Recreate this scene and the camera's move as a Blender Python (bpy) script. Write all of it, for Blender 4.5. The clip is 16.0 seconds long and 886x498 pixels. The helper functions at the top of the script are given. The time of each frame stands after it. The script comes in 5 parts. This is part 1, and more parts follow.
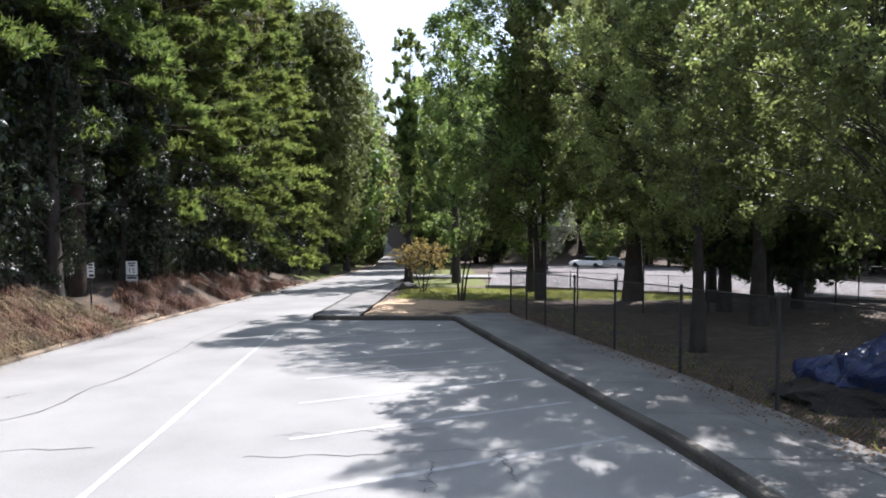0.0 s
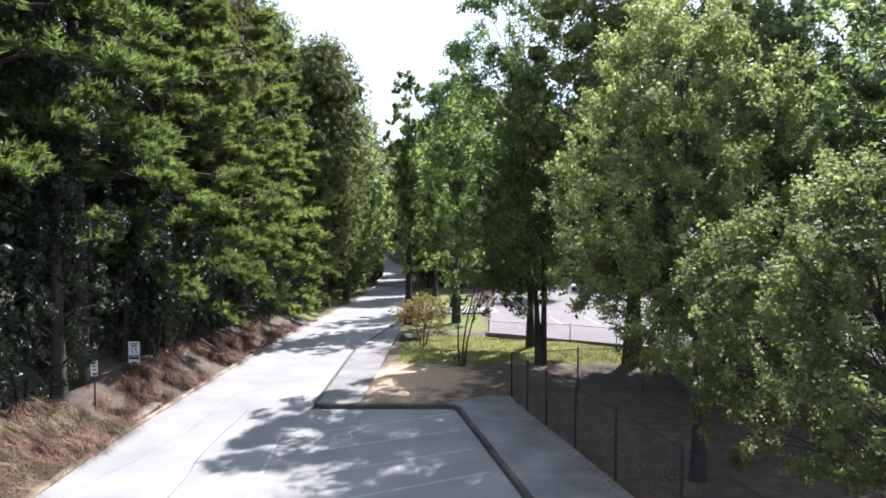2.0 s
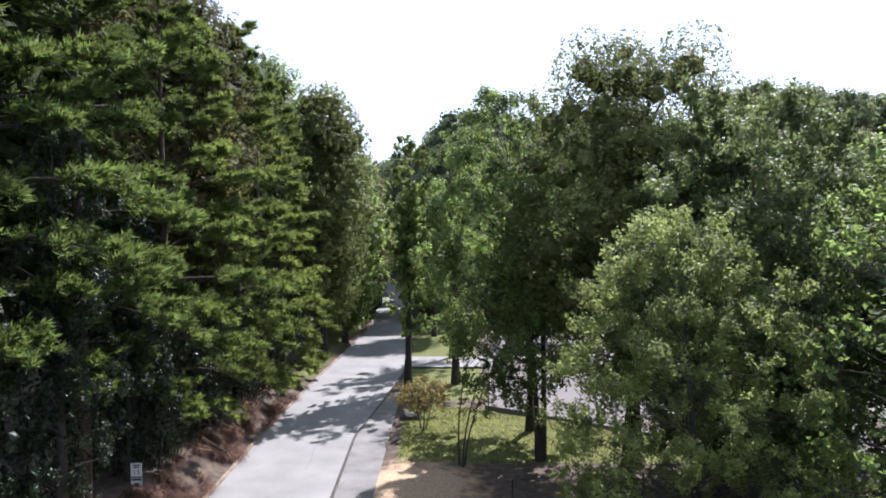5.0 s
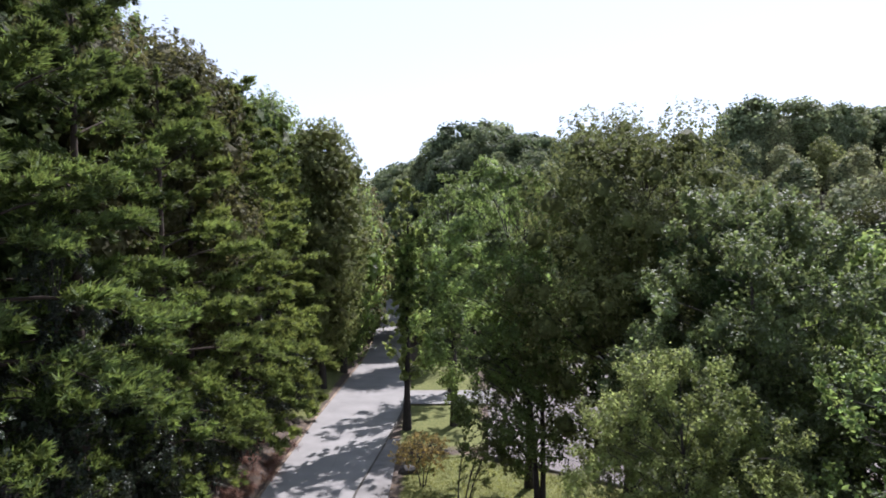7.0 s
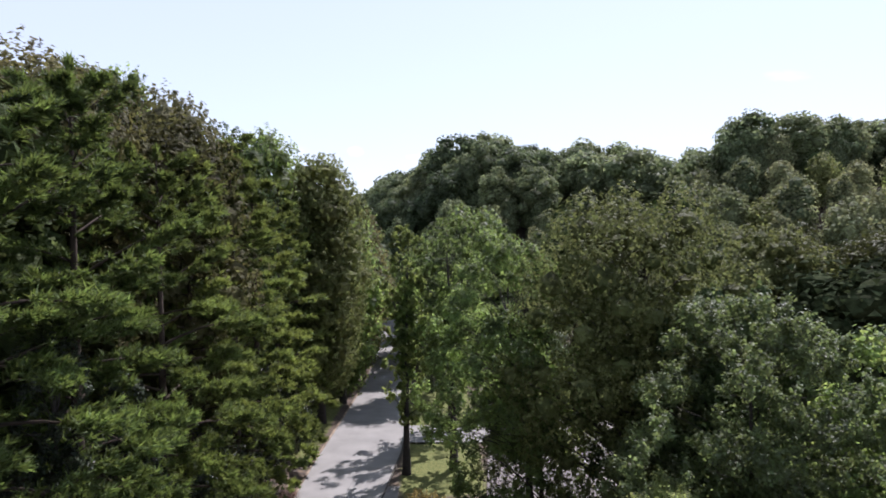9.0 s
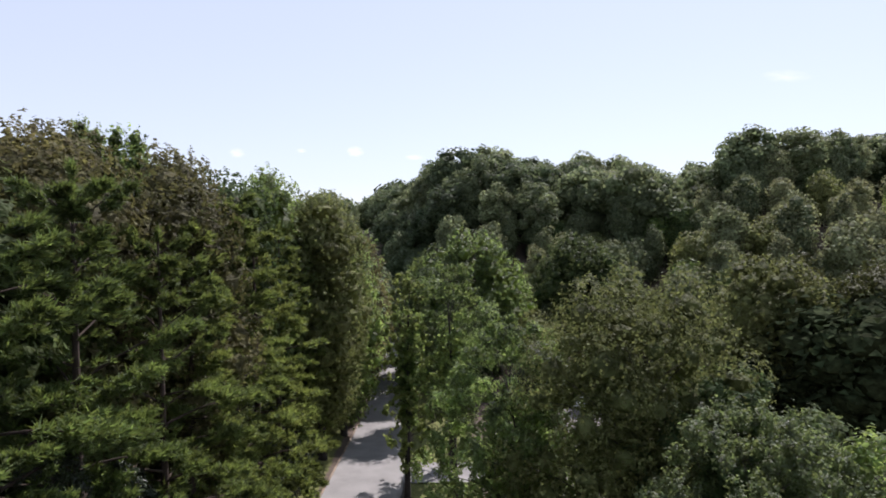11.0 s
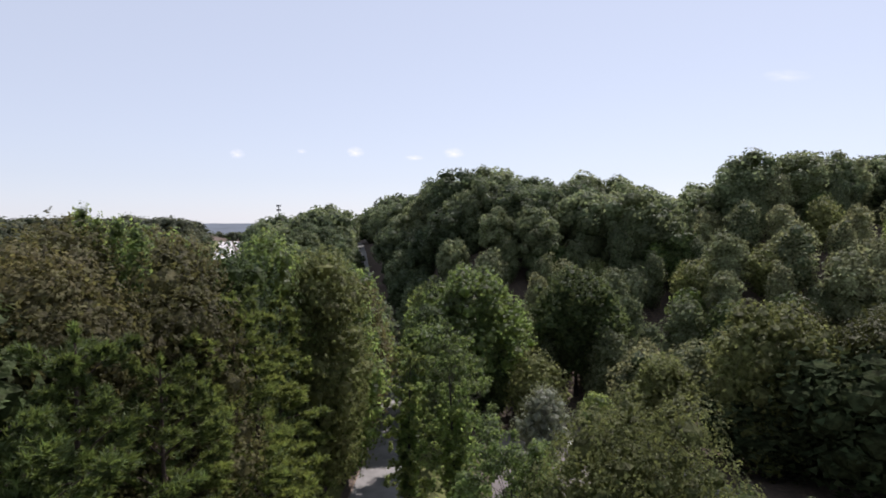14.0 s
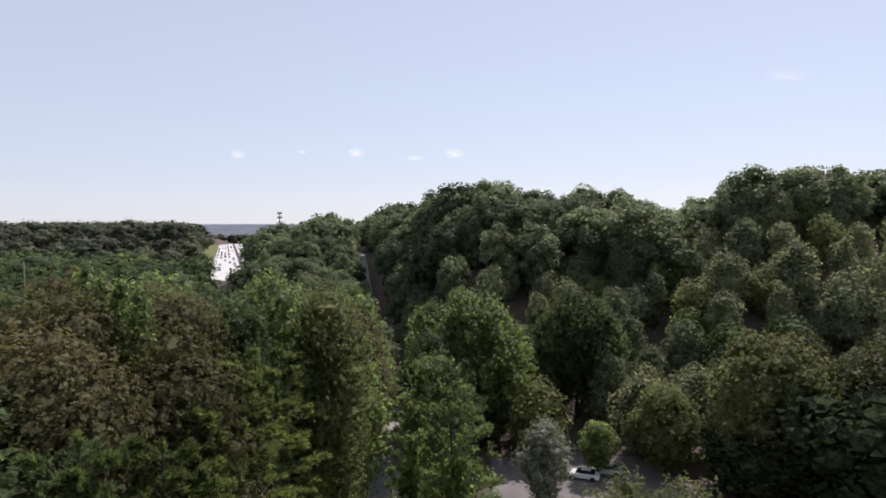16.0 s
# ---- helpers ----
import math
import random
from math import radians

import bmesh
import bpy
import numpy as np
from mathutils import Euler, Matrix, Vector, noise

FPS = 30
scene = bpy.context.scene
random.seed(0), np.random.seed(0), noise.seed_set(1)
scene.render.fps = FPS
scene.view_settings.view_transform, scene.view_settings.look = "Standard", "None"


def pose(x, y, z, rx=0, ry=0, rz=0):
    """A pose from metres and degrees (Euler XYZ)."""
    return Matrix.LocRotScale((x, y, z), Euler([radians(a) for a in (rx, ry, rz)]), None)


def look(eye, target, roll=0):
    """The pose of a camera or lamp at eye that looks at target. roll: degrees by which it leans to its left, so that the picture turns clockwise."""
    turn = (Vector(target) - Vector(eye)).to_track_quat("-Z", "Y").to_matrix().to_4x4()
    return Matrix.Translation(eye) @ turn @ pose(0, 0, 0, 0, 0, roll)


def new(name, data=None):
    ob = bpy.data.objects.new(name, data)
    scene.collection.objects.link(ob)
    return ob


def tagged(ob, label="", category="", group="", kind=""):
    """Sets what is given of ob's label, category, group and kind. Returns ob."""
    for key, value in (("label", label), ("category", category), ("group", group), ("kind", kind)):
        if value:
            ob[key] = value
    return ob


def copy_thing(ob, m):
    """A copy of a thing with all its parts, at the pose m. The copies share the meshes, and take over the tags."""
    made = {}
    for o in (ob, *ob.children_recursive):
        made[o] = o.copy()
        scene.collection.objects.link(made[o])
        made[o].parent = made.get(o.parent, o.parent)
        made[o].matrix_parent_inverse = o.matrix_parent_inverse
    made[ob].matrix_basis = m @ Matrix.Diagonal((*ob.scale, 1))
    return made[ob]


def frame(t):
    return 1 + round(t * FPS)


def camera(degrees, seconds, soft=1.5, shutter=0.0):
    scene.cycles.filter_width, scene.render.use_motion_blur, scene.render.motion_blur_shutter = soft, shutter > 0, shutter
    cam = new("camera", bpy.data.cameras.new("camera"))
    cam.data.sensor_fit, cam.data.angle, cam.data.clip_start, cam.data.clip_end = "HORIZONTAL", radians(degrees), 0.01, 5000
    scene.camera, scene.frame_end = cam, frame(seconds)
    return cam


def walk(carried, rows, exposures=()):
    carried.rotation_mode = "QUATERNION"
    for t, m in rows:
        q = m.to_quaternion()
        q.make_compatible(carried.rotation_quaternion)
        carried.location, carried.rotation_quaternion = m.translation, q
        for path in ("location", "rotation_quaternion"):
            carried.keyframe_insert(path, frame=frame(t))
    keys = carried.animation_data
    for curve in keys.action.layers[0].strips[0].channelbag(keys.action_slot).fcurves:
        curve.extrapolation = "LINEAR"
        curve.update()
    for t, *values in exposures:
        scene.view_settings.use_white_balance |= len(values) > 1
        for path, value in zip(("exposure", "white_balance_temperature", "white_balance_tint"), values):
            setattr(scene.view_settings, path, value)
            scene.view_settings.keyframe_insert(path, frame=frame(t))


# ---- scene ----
cam = camera(72.0, 16.0, soft=1.75)
# seconds, east, north, up in metres, then pitch, lean and yaw in degrees
PATH = [
    (0, 0.287, -0.220, 2.470, -2.16, -0.09, 0.00),
    (0.5, 0.252, -0.214, 3.279, -2.16, -0.06, 0.00),
    (1, 0.225, -0.222, 4.086, -2.17, -0.02, -0.06),
    (1.5, 0.197, -0.236, 4.916, -2.17, 0.02, -0.11),
    (2, 0.182, -0.236, 5.760, -2.16, 0.02, -0.15),
    (2.5, 0.149, -0.241, 6.610, -2.15, 0.03, -0.18),
    (3, 0.137, -0.208, 7.461, -2.15, -0.02, -0.20),
    (3.5, 0.129, -0.189, 8.304, -2.14, -0.08, -0.21),
    (4, 0.118, -0.197, 9.135, -2.14, -0.12, -0.22),
    (6.5, -0.042, -0.158, 13.383, -2.17, 0.02, -0.53),
    (7, -0.039, -0.127, 14.267, -2.17, 0.01, -0.56),
    (7.5, -0.030, -0.096, 15.171, -2.17, 0.04, -0.59),
    (8, -0.025, -0.064, 16.086, -2.18, 0.08, -0.58),
    (8.5, -0.017, -0.032, 17.000, -2.19, 0.11, -0.59),
    (9, -0.022, -0.027, 17.898, -2.21, 0.07, -0.62),
    (9.5, -0.030, 0.004, 18.823, -2.21, 0.04, -0.64),
    (10, -0.043, 0.036, 19.769, -2.22, 0.02, -0.64),
    (12.5, -0.217, 0.278, 24.585, -2.28, 0.13, -0.64),
    (13, -0.200, 0.284, 25.550, -2.29, 0.12, -0.64),
    (13.5, -0.177, 0.289, 26.527, -2.29, 0.13, -0.63),
    (14, -0.162, 0.303, 27.515, -2.29, 0.15, -0.62),
    (14.5, -0.169, 0.317, 28.509, -2.29, 0.17, -0.61),
    (15, -0.178, 0.320, 29.500, -2.29, 0.20, -0.60),
    (15.5, -0.167, 0.317, 30.487, -2.30, 0.22, -0.57),
    (16, -0.155, 0.319, 31.470, -2.31, 0.22, -0.55),
]
EXPOSURES = [(0.0, 1.42, 5880, 16), (1.0, 1.65, 5800, 17), (2.5, 1.68, 5760, 18), (4.0, 1.46, 5760, 19), (6.5, 1.07, 5860, 20.5), (8.0, 0.9, 5920, 22), (12.0, 0.52, 6200, 22), (16.0, 0.3, 6250, 21)]
walk(cam, [(t, pose(x, y, z, 90 + pitch, lean, yaw)) for t, x, y, z, pitch, lean, yaw in PATH],
     exposures=EXPOSURES)
# ---- world ----
SUN_EL, SUN_AZ = radians(50.0), radians(32.0)      # azimuth from straight ahead (+y) to the right
world = bpy.data.worlds.new("sky")
scene.world = world
world.use_nodes = True
wn, wl = world.node_tree.nodes, world.node_tree.links
sky = wn.new("ShaderNodeTexSky")
sky.sky_type = "NISHITA"
sky.sun_disc = False
sky.sun_elevation, sky.sun_rotation = SUN_EL, SUN_AZ
sky.air_density, sky.dust_density, sky.ozone_density = 1.0, 0.2, 1.0
wn["Background"].inputs["Strength"].default_value = 0.1
pale = wn.new("ShaderNodeHueSaturation")
pale.inputs["Saturation"].default_value = 0.65
wl.new(sky.outputs["Color"], pale.inputs["Color"])
veil = wn.new("ShaderNodeMix")
veil.data_type = "RGBA"
veil.inputs["Factor"].default_value = 0.62
veil.inputs["B"].default_value = (5.06, 5.74, 6.36, 1)          # even summer haze over the clear sky
wl.new(pale.outputs["Color"], veil.inputs["A"])
wl.new(veil.outputs["Result"], wn["Background"].inputs["Color"])

sun_data = bpy.data.lights.new("sun", "SUN")
sun_data.energy, sun_data.angle, sun_data.color = 4.7, radians(0.53), (1.0, 0.95, 0.87)
sun = new("sun", sun_data)
sun_way = Vector((math.sin(SUN_AZ) * math.cos(SUN_EL), math.cos(SUN_AZ) * math.cos(SUN_EL), math.sin(SUN_EL)))
sun.matrix_world = look(sun_way * 100, (0, 0, 0))


# ---- materials ----
def material(name, color, rough=0.8, scale=4.0, vary=0.25, fine=40.0, bump=0.2, dist=0.01, metal=0.0, spread=0.0, second=None, spec=0.3):
    """Two scales of noise on the base colour, fine relief; spread: variation from object to object."""
    m = bpy.data.materials.new(name)
    m.use_nodes = True
    n, l = m.node_tree.nodes, m.node_tree.links
    b = n["Principled BSDF"]
    b.inputs["Roughness"].default_value = rough
    b.inputs["Metallic"].default_value = metal
    b.inputs["Specular IOR Level"].default_value = spec
    tc = n.new("ShaderNodeTexCoord")
    n1, n2 = n.new("ShaderNodeTexNoise"), n.new("ShaderNodeTexNoise")
    n1.inputs["Scale"].default_value, n2.inputs["Scale"].default_value = scale, fine
    n1.inputs["Detail"].default_value, n2.inputs["Detail"].default_value = 5, 3
    for q in (n1, n2):
        l.new(tc.outputs["Object"], q.inputs["Vector"])
    mix = n.new("ShaderNodeMix")
    mix.data_type = "RGBA"
    c2 = second or tuple(c * (1 - vary) for c in color)
    mix.inputs["A"].default_value = (*[min(1, c * (1 + vary * 0.6)) for c in color], 1)
    mix.inputs["B"].default_value = (*c2, 1)
    add = n.new("ShaderNodeMath")
    add.operation = "MULTIPLY_ADD"
    l.new(n2.outputs["Fac"], add.inputs[0])
    add.inputs[1].default_value = 0.5
    l.new(n1.outputs["Fac"], add.inputs[2])
    ramp = n.new("ShaderNodeMapRange")
    ramp.inputs["From Min"].default_value, ramp.inputs["From Max"].default_value = 0.5, 1.0
    l.new(add.outputs[0], ramp.inputs["Value"])
    l.new(ramp.outputs["Result"], mix.inputs["Factor"])
    out = mix.outputs["Result"]
    if spread:
        info = n.new("ShaderNodeObjectInfo")
        hsv = n.new("ShaderNodeHueSaturation")
        r = n.new("ShaderNodeMapRange")
        r.inputs["To Min"].default_value, r.inputs["To Max"].default_value = 1 - spread, 1 + spread
        l.new(info.outputs["Random"], r.inputs["Value"])
        l.new(r.outputs["Result"], hsv.inputs["Value"])
        l.new(out, hsv.inputs["Color"])
        out = hsv.outputs["Color"]
    l.new(out, b.inputs["Base Color"])
    bp = n.new("ShaderNodeBump")
    bp.inputs["Strength"].default_value, bp.inputs["Distance"].default_value = bump, dist
    l.new(add.outputs[0], bp.inputs["Height"])
    l.new(bp.outputs["Normal"], b.inputs["Normal"])
    return m


def foliage(name, color, through_color=None, glow=0.35, hue=0.012, value=0.16, rough=0.6, spec=0.18, tree_value=0.25, tree_hue=0.03):
    """A leaf: glossy front, light coming through; every leaf and every tree varies a little."""
    m = bpy.data.materials.new(name)
    m.use_nodes = True
    n, l = m.node_tree.nodes, m.node_tree.links
    b = n["Principled BSDF"]
    b.inputs["Roughness"].default_value = rough
    b.inputs["Specular IOR Level"].default_value = spec
    geo, info = n.new("ShaderNodeNewGeometry"), n.new("ShaderNodeObjectInfo")
    tc, noi = n.new("ShaderNodeTexCoord"), n.new("ShaderNodeTexNoise")
    noi.inputs["Scale"].default_value, noi.inputs["Detail"].default_value = 1.5, 5
    l.new(tc.outputs["Object"], noi.inputs["Vector"])
    wide = n.new("ShaderNodeTexNoise")
    wide.inputs["Scale"].default_value = 0.07
    l.new(tc.outputs["Object"], wide.inputs["Vector"])

    def ranged(sock, lo, hi, f0=0.0, f1=1.0):
        r = n.new("ShaderNodeMapRange")
        r.inputs["From Min"].default_value, r.inputs["From Max"].default_value = f0, f1
        r.inputs["To Min"].default_value, r.inputs["To Max"].default_value = lo, hi
        l.new(sock, r.inputs["Value"])
        return r.outputs["Result"]

    def times(a, c):
        q = n.new("ShaderNodeMath")
        q.operation = "MULTIPLY"
        l.new(a, q.inputs[0])
        l.new(c, q.inputs[1])
        return q.outputs[0]

    # leaf tones vary at random; the noise also paints dark gaps between leaves
    val = times(times(ranged(geo.outputs["Random Per Island"], 1 - value, 1 + value),
                      ranged(info.outputs["Random"], 1 - tree_value, 1 + tree_value)),
                times(ranged(noi.outputs["Fac"], 0.5, 1.5, 0.34, 0.66), ranged(wide.outputs["Fac"], 0.72, 1.28, 0.35, 0.65)))
    tone = n.new("ShaderNodeAttribute")
    tone.attribute_name = "tone"
    val = times(val, ranged(tone.outputs["Fac"], 0.62, 1.38, -1.6, 1.6))
    h1 = n.new("ShaderNodeMath")
    h1.operation = "ADD"
    l.new(ranged(geo.outputs["Random Per Island"], 0.5 - hue, 0.5 + hue), h1.inputs[0])
    h0 = n.new("ShaderNodeMath")
    h0.operation = "MULTIPLY_ADD"
    l.new(tone.outputs["Fac"], h0.inputs[0])
    h0.inputs[1].default_value = -0.013
    l.new(ranged(info.outputs["Random"], tree_hue, -tree_hue), h0.inputs[2])
    l.new(h0.outputs[0], h1.inputs[1])
    outs = []
    for c in (color, through_color or tuple(min(1, q * k) for q, k in zip(color, (2.5, 2.4, 1.6)))):
        hsv = n.new("ShaderNodeHueSaturation")
        hsv.inputs["Color"].default_value = (*c, 1)
        l.new(h1.outputs[0], hsv.inputs["Hue"])
        l.new(val, hsv.inputs["Value"])
        outs.append(hsv.outputs["Color"])
    l.new(outs[0], b.inputs["Base Color"])
    ruffle, crinkle = n.new("ShaderNodeBump"), n.new("ShaderNodeTexNoise")
    crinkle.inputs["Scale"].default_value, crinkle.inputs["Detail"].default_value = 7.0, 4
    ruffle.inputs["Strength"].default_value, ruffle.inputs["Distance"].default_value = 1.0, 0.12
    l.new(tc.outputs["Object"], crinkle.inputs["Vector"])
    l.new(crinkle.outputs["Fac"], ruffle.inputs["Height"])
    l.new(ruffle.outputs["Normal"], b.inputs["Normal"])
    tr, mx = n.new("ShaderNodeBsdfTranslucent"), n.new("ShaderNodeMixShader")
    l.new(outs[1], tr.inputs["Color"])
    mx.inputs[0].default_value = glow
    l.new(b.outputs[0], mx.inputs[1])
    l.new(tr.outputs[0], mx.inputs[2])
    l.new(mx.outputs[0], n["Material Output"].inputs["Surface"])
    return m


ASPHALT = material("worn_pale_asphalt", (0.232, 0.225, 0.213), 0.85, 0.5, 0.22, 55, 0.25, 0.006)
CONCRETE = material("concrete", (0.185, 0.177, 0.166), 0.85, 0.8, 0.4, 30, 0.3, 0.006)
KERB = material("weathered_kerb", (0.075, 0.068, 0.056), 0.9, 1.2, 0.5, 25, 0.4, 0.01)
KERB_TAN = material("dusty_tan_kerb", (0.27, 0.21, 0.15), 0.95, 1.6, 0.5, 20, 0.4, 0.01, second=(0.07, 0.055, 0.045))
PAINT = material("worn_white_paint", (0.43, 0.43, 0.42), 0.7, 5.0, 0.35, 14, 0.2, 0.003, second=(0.33, 0.325, 0.32))
PAINT_FAINT = material("nearly_gone_white_paint", (0.33, 0.328, 0.323), 0.75, 4.0, 0.3, 12, 0.2, 0.003, second=(0.25, 0.247, 0.243))
TAR = material("crack_tar", (0.1, 0.095, 0.09), 0.7, 4, 0.3, 30)
BARK = material("bark", (0.05, 0.042, 0.036), 0.95, 3, 0.45, 18, 0.9, 0.03, spread=0.3)
PINE_BARK = material("pine_bark", (0.055, 0.04, 0.03), 0.95, 3, 0.5, 14, 0.9, 0.03, spread=0.25)
STEEL = material("dark_painted_steel", (0.035, 0.035, 0.033), 0.6, 3, 0.3, 40, 0.1, 0.002)
SIGN = material("white_sign_sheet", (0.75, 0.75, 0.73), 0.5, 3, 0.12, 30, 0.02)
BLACK = material("black_print", (0.02, 0.02, 0.02), 0.6, 5, 0.2, 30, 0.02)
TARP = material("blue_plastic_sheet", (0.009, 0.022, 0.1), 0.35, 3, 0.4, 12, 0.5, 0.03, spec=0.6)
LITTER = material("dead_leaf", (0.16, 0.1, 0.06), 0.9, 2, 0.4, 20)
LEAF = foliage("maple_leaf", (0.088, 0.124, 0.04), (0.33, 0.42, 0.115), glow=0.46, rough=0.45, spec=0.22, tree_value=0.15, tree_hue=0.015, value=0.3)
LEAF_BRIGHT = foliage("young_maple_leaf", (0.108, 0.131, 0.043), (0.37, 0.42, 0.135), glow=0.5, rough=0.5, spec=0.22, tree_value=0.05, tree_hue=0.004, value=0.22)
LEAF_NEAR = foliage("yellowing_maple_leaf", (0.08, 0.096, 0.036), (0.26, 0.31, 0.095), glow=0.44, rough=0.5, spec=0.22, tree_value=0.05, tree_hue=0.004, value=0.22)
LEAF_OLIVE = foliage("olive_oak_leaf", (0.118, 0.13, 0.047), (0.32, 0.36, 0.12), glow=0.3, rough=0.6, spec=0.1, tree_value=0.1, tree_hue=0.01)
LEAF_MAPLE = foliage("dark_maple_leaf", (0.07, 0.092, 0.036), (0.24, 0.3, 0.1), glow=0.38, rough=0.45, spec=0.28, tree_value=0.08, tree_hue=0.006, value=0.3)
# oak leaf darkened to stand for the shaded side of the crowns
LEAF_SHADE = foliage("shade_toned_oak_leaf", (0.07, 0.074, 0.026), (0.19, 0.2, 0.06), glow=0.18, rough=0.55, spec=0.1, tree_value=0.05, tree_hue=0.006)
LEAF_PALE = foliage("silvery_leaf", (0.2, 0.215, 0.15), (0.34, 0.37, 0.2), glow=0.35, rough=0.45, spec=0.3, tree_value=0.03, tree_hue=0.003)
LEAF_FAR = foliage("distant_woodland_leaf", (0.066, 0.074, 0.046), (0.16, 0.18, 0.09), glow=0.2, spec=0.05, value=0.3)
LEAF_DARK = foliage("dark_oak_leaf", (0.054, 0.076, 0.029), (0.18, 0.24, 0.08), glow=0.3, rough=0.55, spec=0.08, tree_value=0.15, tree_hue=0.012)
# near-black leaf: the deep shade beside the oaks is put into its colour
LEAF_DEEP_SHADE = foliage("deep_shade_leaf", (0.03, 0.04, 0.018), (0.08, 0.1, 0.04), glow=0.15, rough=0.85, spec=0.02)
LEAF_GLOSS = foliage("glossy_evergreen_leaf", (0.022, 0.032, 0.015), rough=0.33, spec=0.38, glow=0.14)
LEAF_BROWN = foliage("browning_oak_leaf", (0.084, 0.079, 0.034), (0.22, 0.21, 0.075), glow=0.3, tree_hue=0.012, hue=0.012, value=0.16, spec=0.1)
LEAF_ORANGE = foliage("turning_leaf", (0.17, 0.13, 0.045), (0.42, 0.32, 0.1), glow=0.45, tree_value=0.05, tree_hue=0.0)
# pale, slightly bluish green: distance haze is put into the leaf colour
LEAF_WOOD_HAZED = foliage("hazed_woodland_leaf", (0.126, 0.145, 0.075), (0.35, 0.39, 0.18), glow=0.3, tree_value=0.35, tree_hue=0.03, spec=0.08)
NEEDLE = foliage("pine_needle", (0.096, 0.125, 0.042), glow=0.36, tree_hue=0.012, value=0.3, rough=0.55, spec=0.2, tree_value=0.15)
GRASS = foliage("grass_blade", (0.13, 0.145, 0.055), glow=0.35)
STRAW = foliage("dry_straw", (0.16, 0.112, 0.07), glow=0.12, hue=0.02, value=0.65)
RED_STRAW = foliage("reddish_dry_straw", (0.12, 0.063, 0.043), glow=0.12, hue=0.03, value=0.7)


# ---- mesh tools ----
def np_mesh(name, verts, faces, mats, index=None, smooth=False):
    """A mesh from an array of places and an array of faces, all with the same number of corners."""
    me = bpy.data.meshes.new(name)
    faces = np.asarray(faces, dtype=np.int32)
    k = faces.shape[1]
    me.vertices.add(len(verts))
    me.vertices.foreach_set("co", np.asarray(verts, dtype=np.float32).ravel())
    me.loops.add(faces.size)
    me.loops.foreach_set("vertex_index", faces.ravel())
    me.polygons.add(len(faces))
    me.polygons.foreach_set("loop_start", np.arange(0, faces.size, k, dtype=np.int32))
    me.polygons.foreach_set("loop_total", np.full(len(faces), k, dtype=np.int32))
    for m in mats if isinstance(mats, (list, tuple)) else [mats]:
        me.materials.append(m)
    if index is not None:
        me.polygons.foreach_set("material_index", np.asarray(index, dtype=np.int32))
    me.polygons.foreach_set("use_smooth", np.full(len(faces), smooth))
    me.update(calc_edges=True)
    me.validate()
    return me


def child(name, data, parent, label=""):
    ob = new(name, data)
    ob.parent = parent
    if label:
        tagged(ob, label)
    return ob


def part(name, bm, mat, parent, label="", smooth=False):
    me = bpy.data.meshes.new(name)
    for f in bm.faces:
        f.smooth = smooth
    bm.to_mesh(me)
    bm.free()
    me.materials.append(mat)
    return child(name, me, parent, label)


def box(bm, centre, size, m=None, bevel=0.0):
    vs = bmesh.ops.create_cube(bm, size=1, matrix=(m or Matrix()) @ Matrix.Translation(centre) @ Matrix.Diagonal((*size, 1)))["verts"]
    if bevel:
        es = list({e for v in vs for e in v.link_edges})
        bmesh.ops.bevel(bm, geom=es, offset=bevel, segments=2, affect="EDGES")
    return bm


def tube(points, radii, sides=7):
    """Places and quads of a bent, tapering tube."""
    p = np.asarray(points, dtype=float)
    d = np.gradient(p, axis=0)
    d /= np.linalg.norm(d, axis=1)[:, None] + 1e-9
    up = np.where(abs(d[:, 2:3]) > 0.9, np.array([[1.0, 0, 0]]), np.array([[0, 0, 1.0]]))
    a = np.cross(d, up)
    a /= np.linalg.norm(a, axis=1)[:, None]
    b = np.cross(d, a)
    ang = np.arange(sides) * 2 * math.pi / sides
    r = np.asarray(radii)[:, None, None]
    v = p[:, None] + r * (np.cos(ang)[None, :, None] * a[:, None] + np.sin(ang)[None, :, None] * b[:, None])
    i = np.arange(len(p) - 1)[:, None] * sides
    j = np.arange(sides)[None]
    k = (j + 1) % sides
    f = np.stack([i + j, i + k, i + sides + k, i + sides + j], -1).reshape(-1, 4)
    return v.reshape(-1, 3), f


def joined(pieces):
    vs, fs, n = [], [], 0
    for v, f in pieces:
        vs.append(v)
        fs.append(f + n)
        n += len(v)
    return np.concatenate(vs), np.concatenate(fs)


# ---- the lie of the land ----
PROFILE = ((-300, 3.0), (0, 0.0), (30, -1.35), (60, -2.6), (95, -3.55), (150, -4.0), (6000, -4.0))
ROAD_MID = ((-60, -6.4), (13, -6.9), (30, -7.45), (45, -7.1), (55, -6.9), (70, -6.6), (85, -6.8), (110, -8.2), (150, -12), (200, -21), (300, -38), (420, -58), (540, -80), (740, -110))


def lay(table, q):
    return np.interp(q, [a for a, b in table], [b for a, b in table])


def prof(y):
    """The road's height along the way, with its breaks rounded."""
    return (lay(PROFILE, y - 6) + lay(PROFILE, y - 2) + lay(PROFILE, y + 2) + lay(PROFILE, y + 6)) / 4


def road_mid(y):
    return (lay(ROAD_MID, y - 5) + lay(ROAD_MID, y) + lay(ROAD_MID, y + 5)) / 3


def soft(a, b, q):
    t = np.clip((q - a) / (b - a), 0, 1)
    return t * t * (3 - 2 * t)


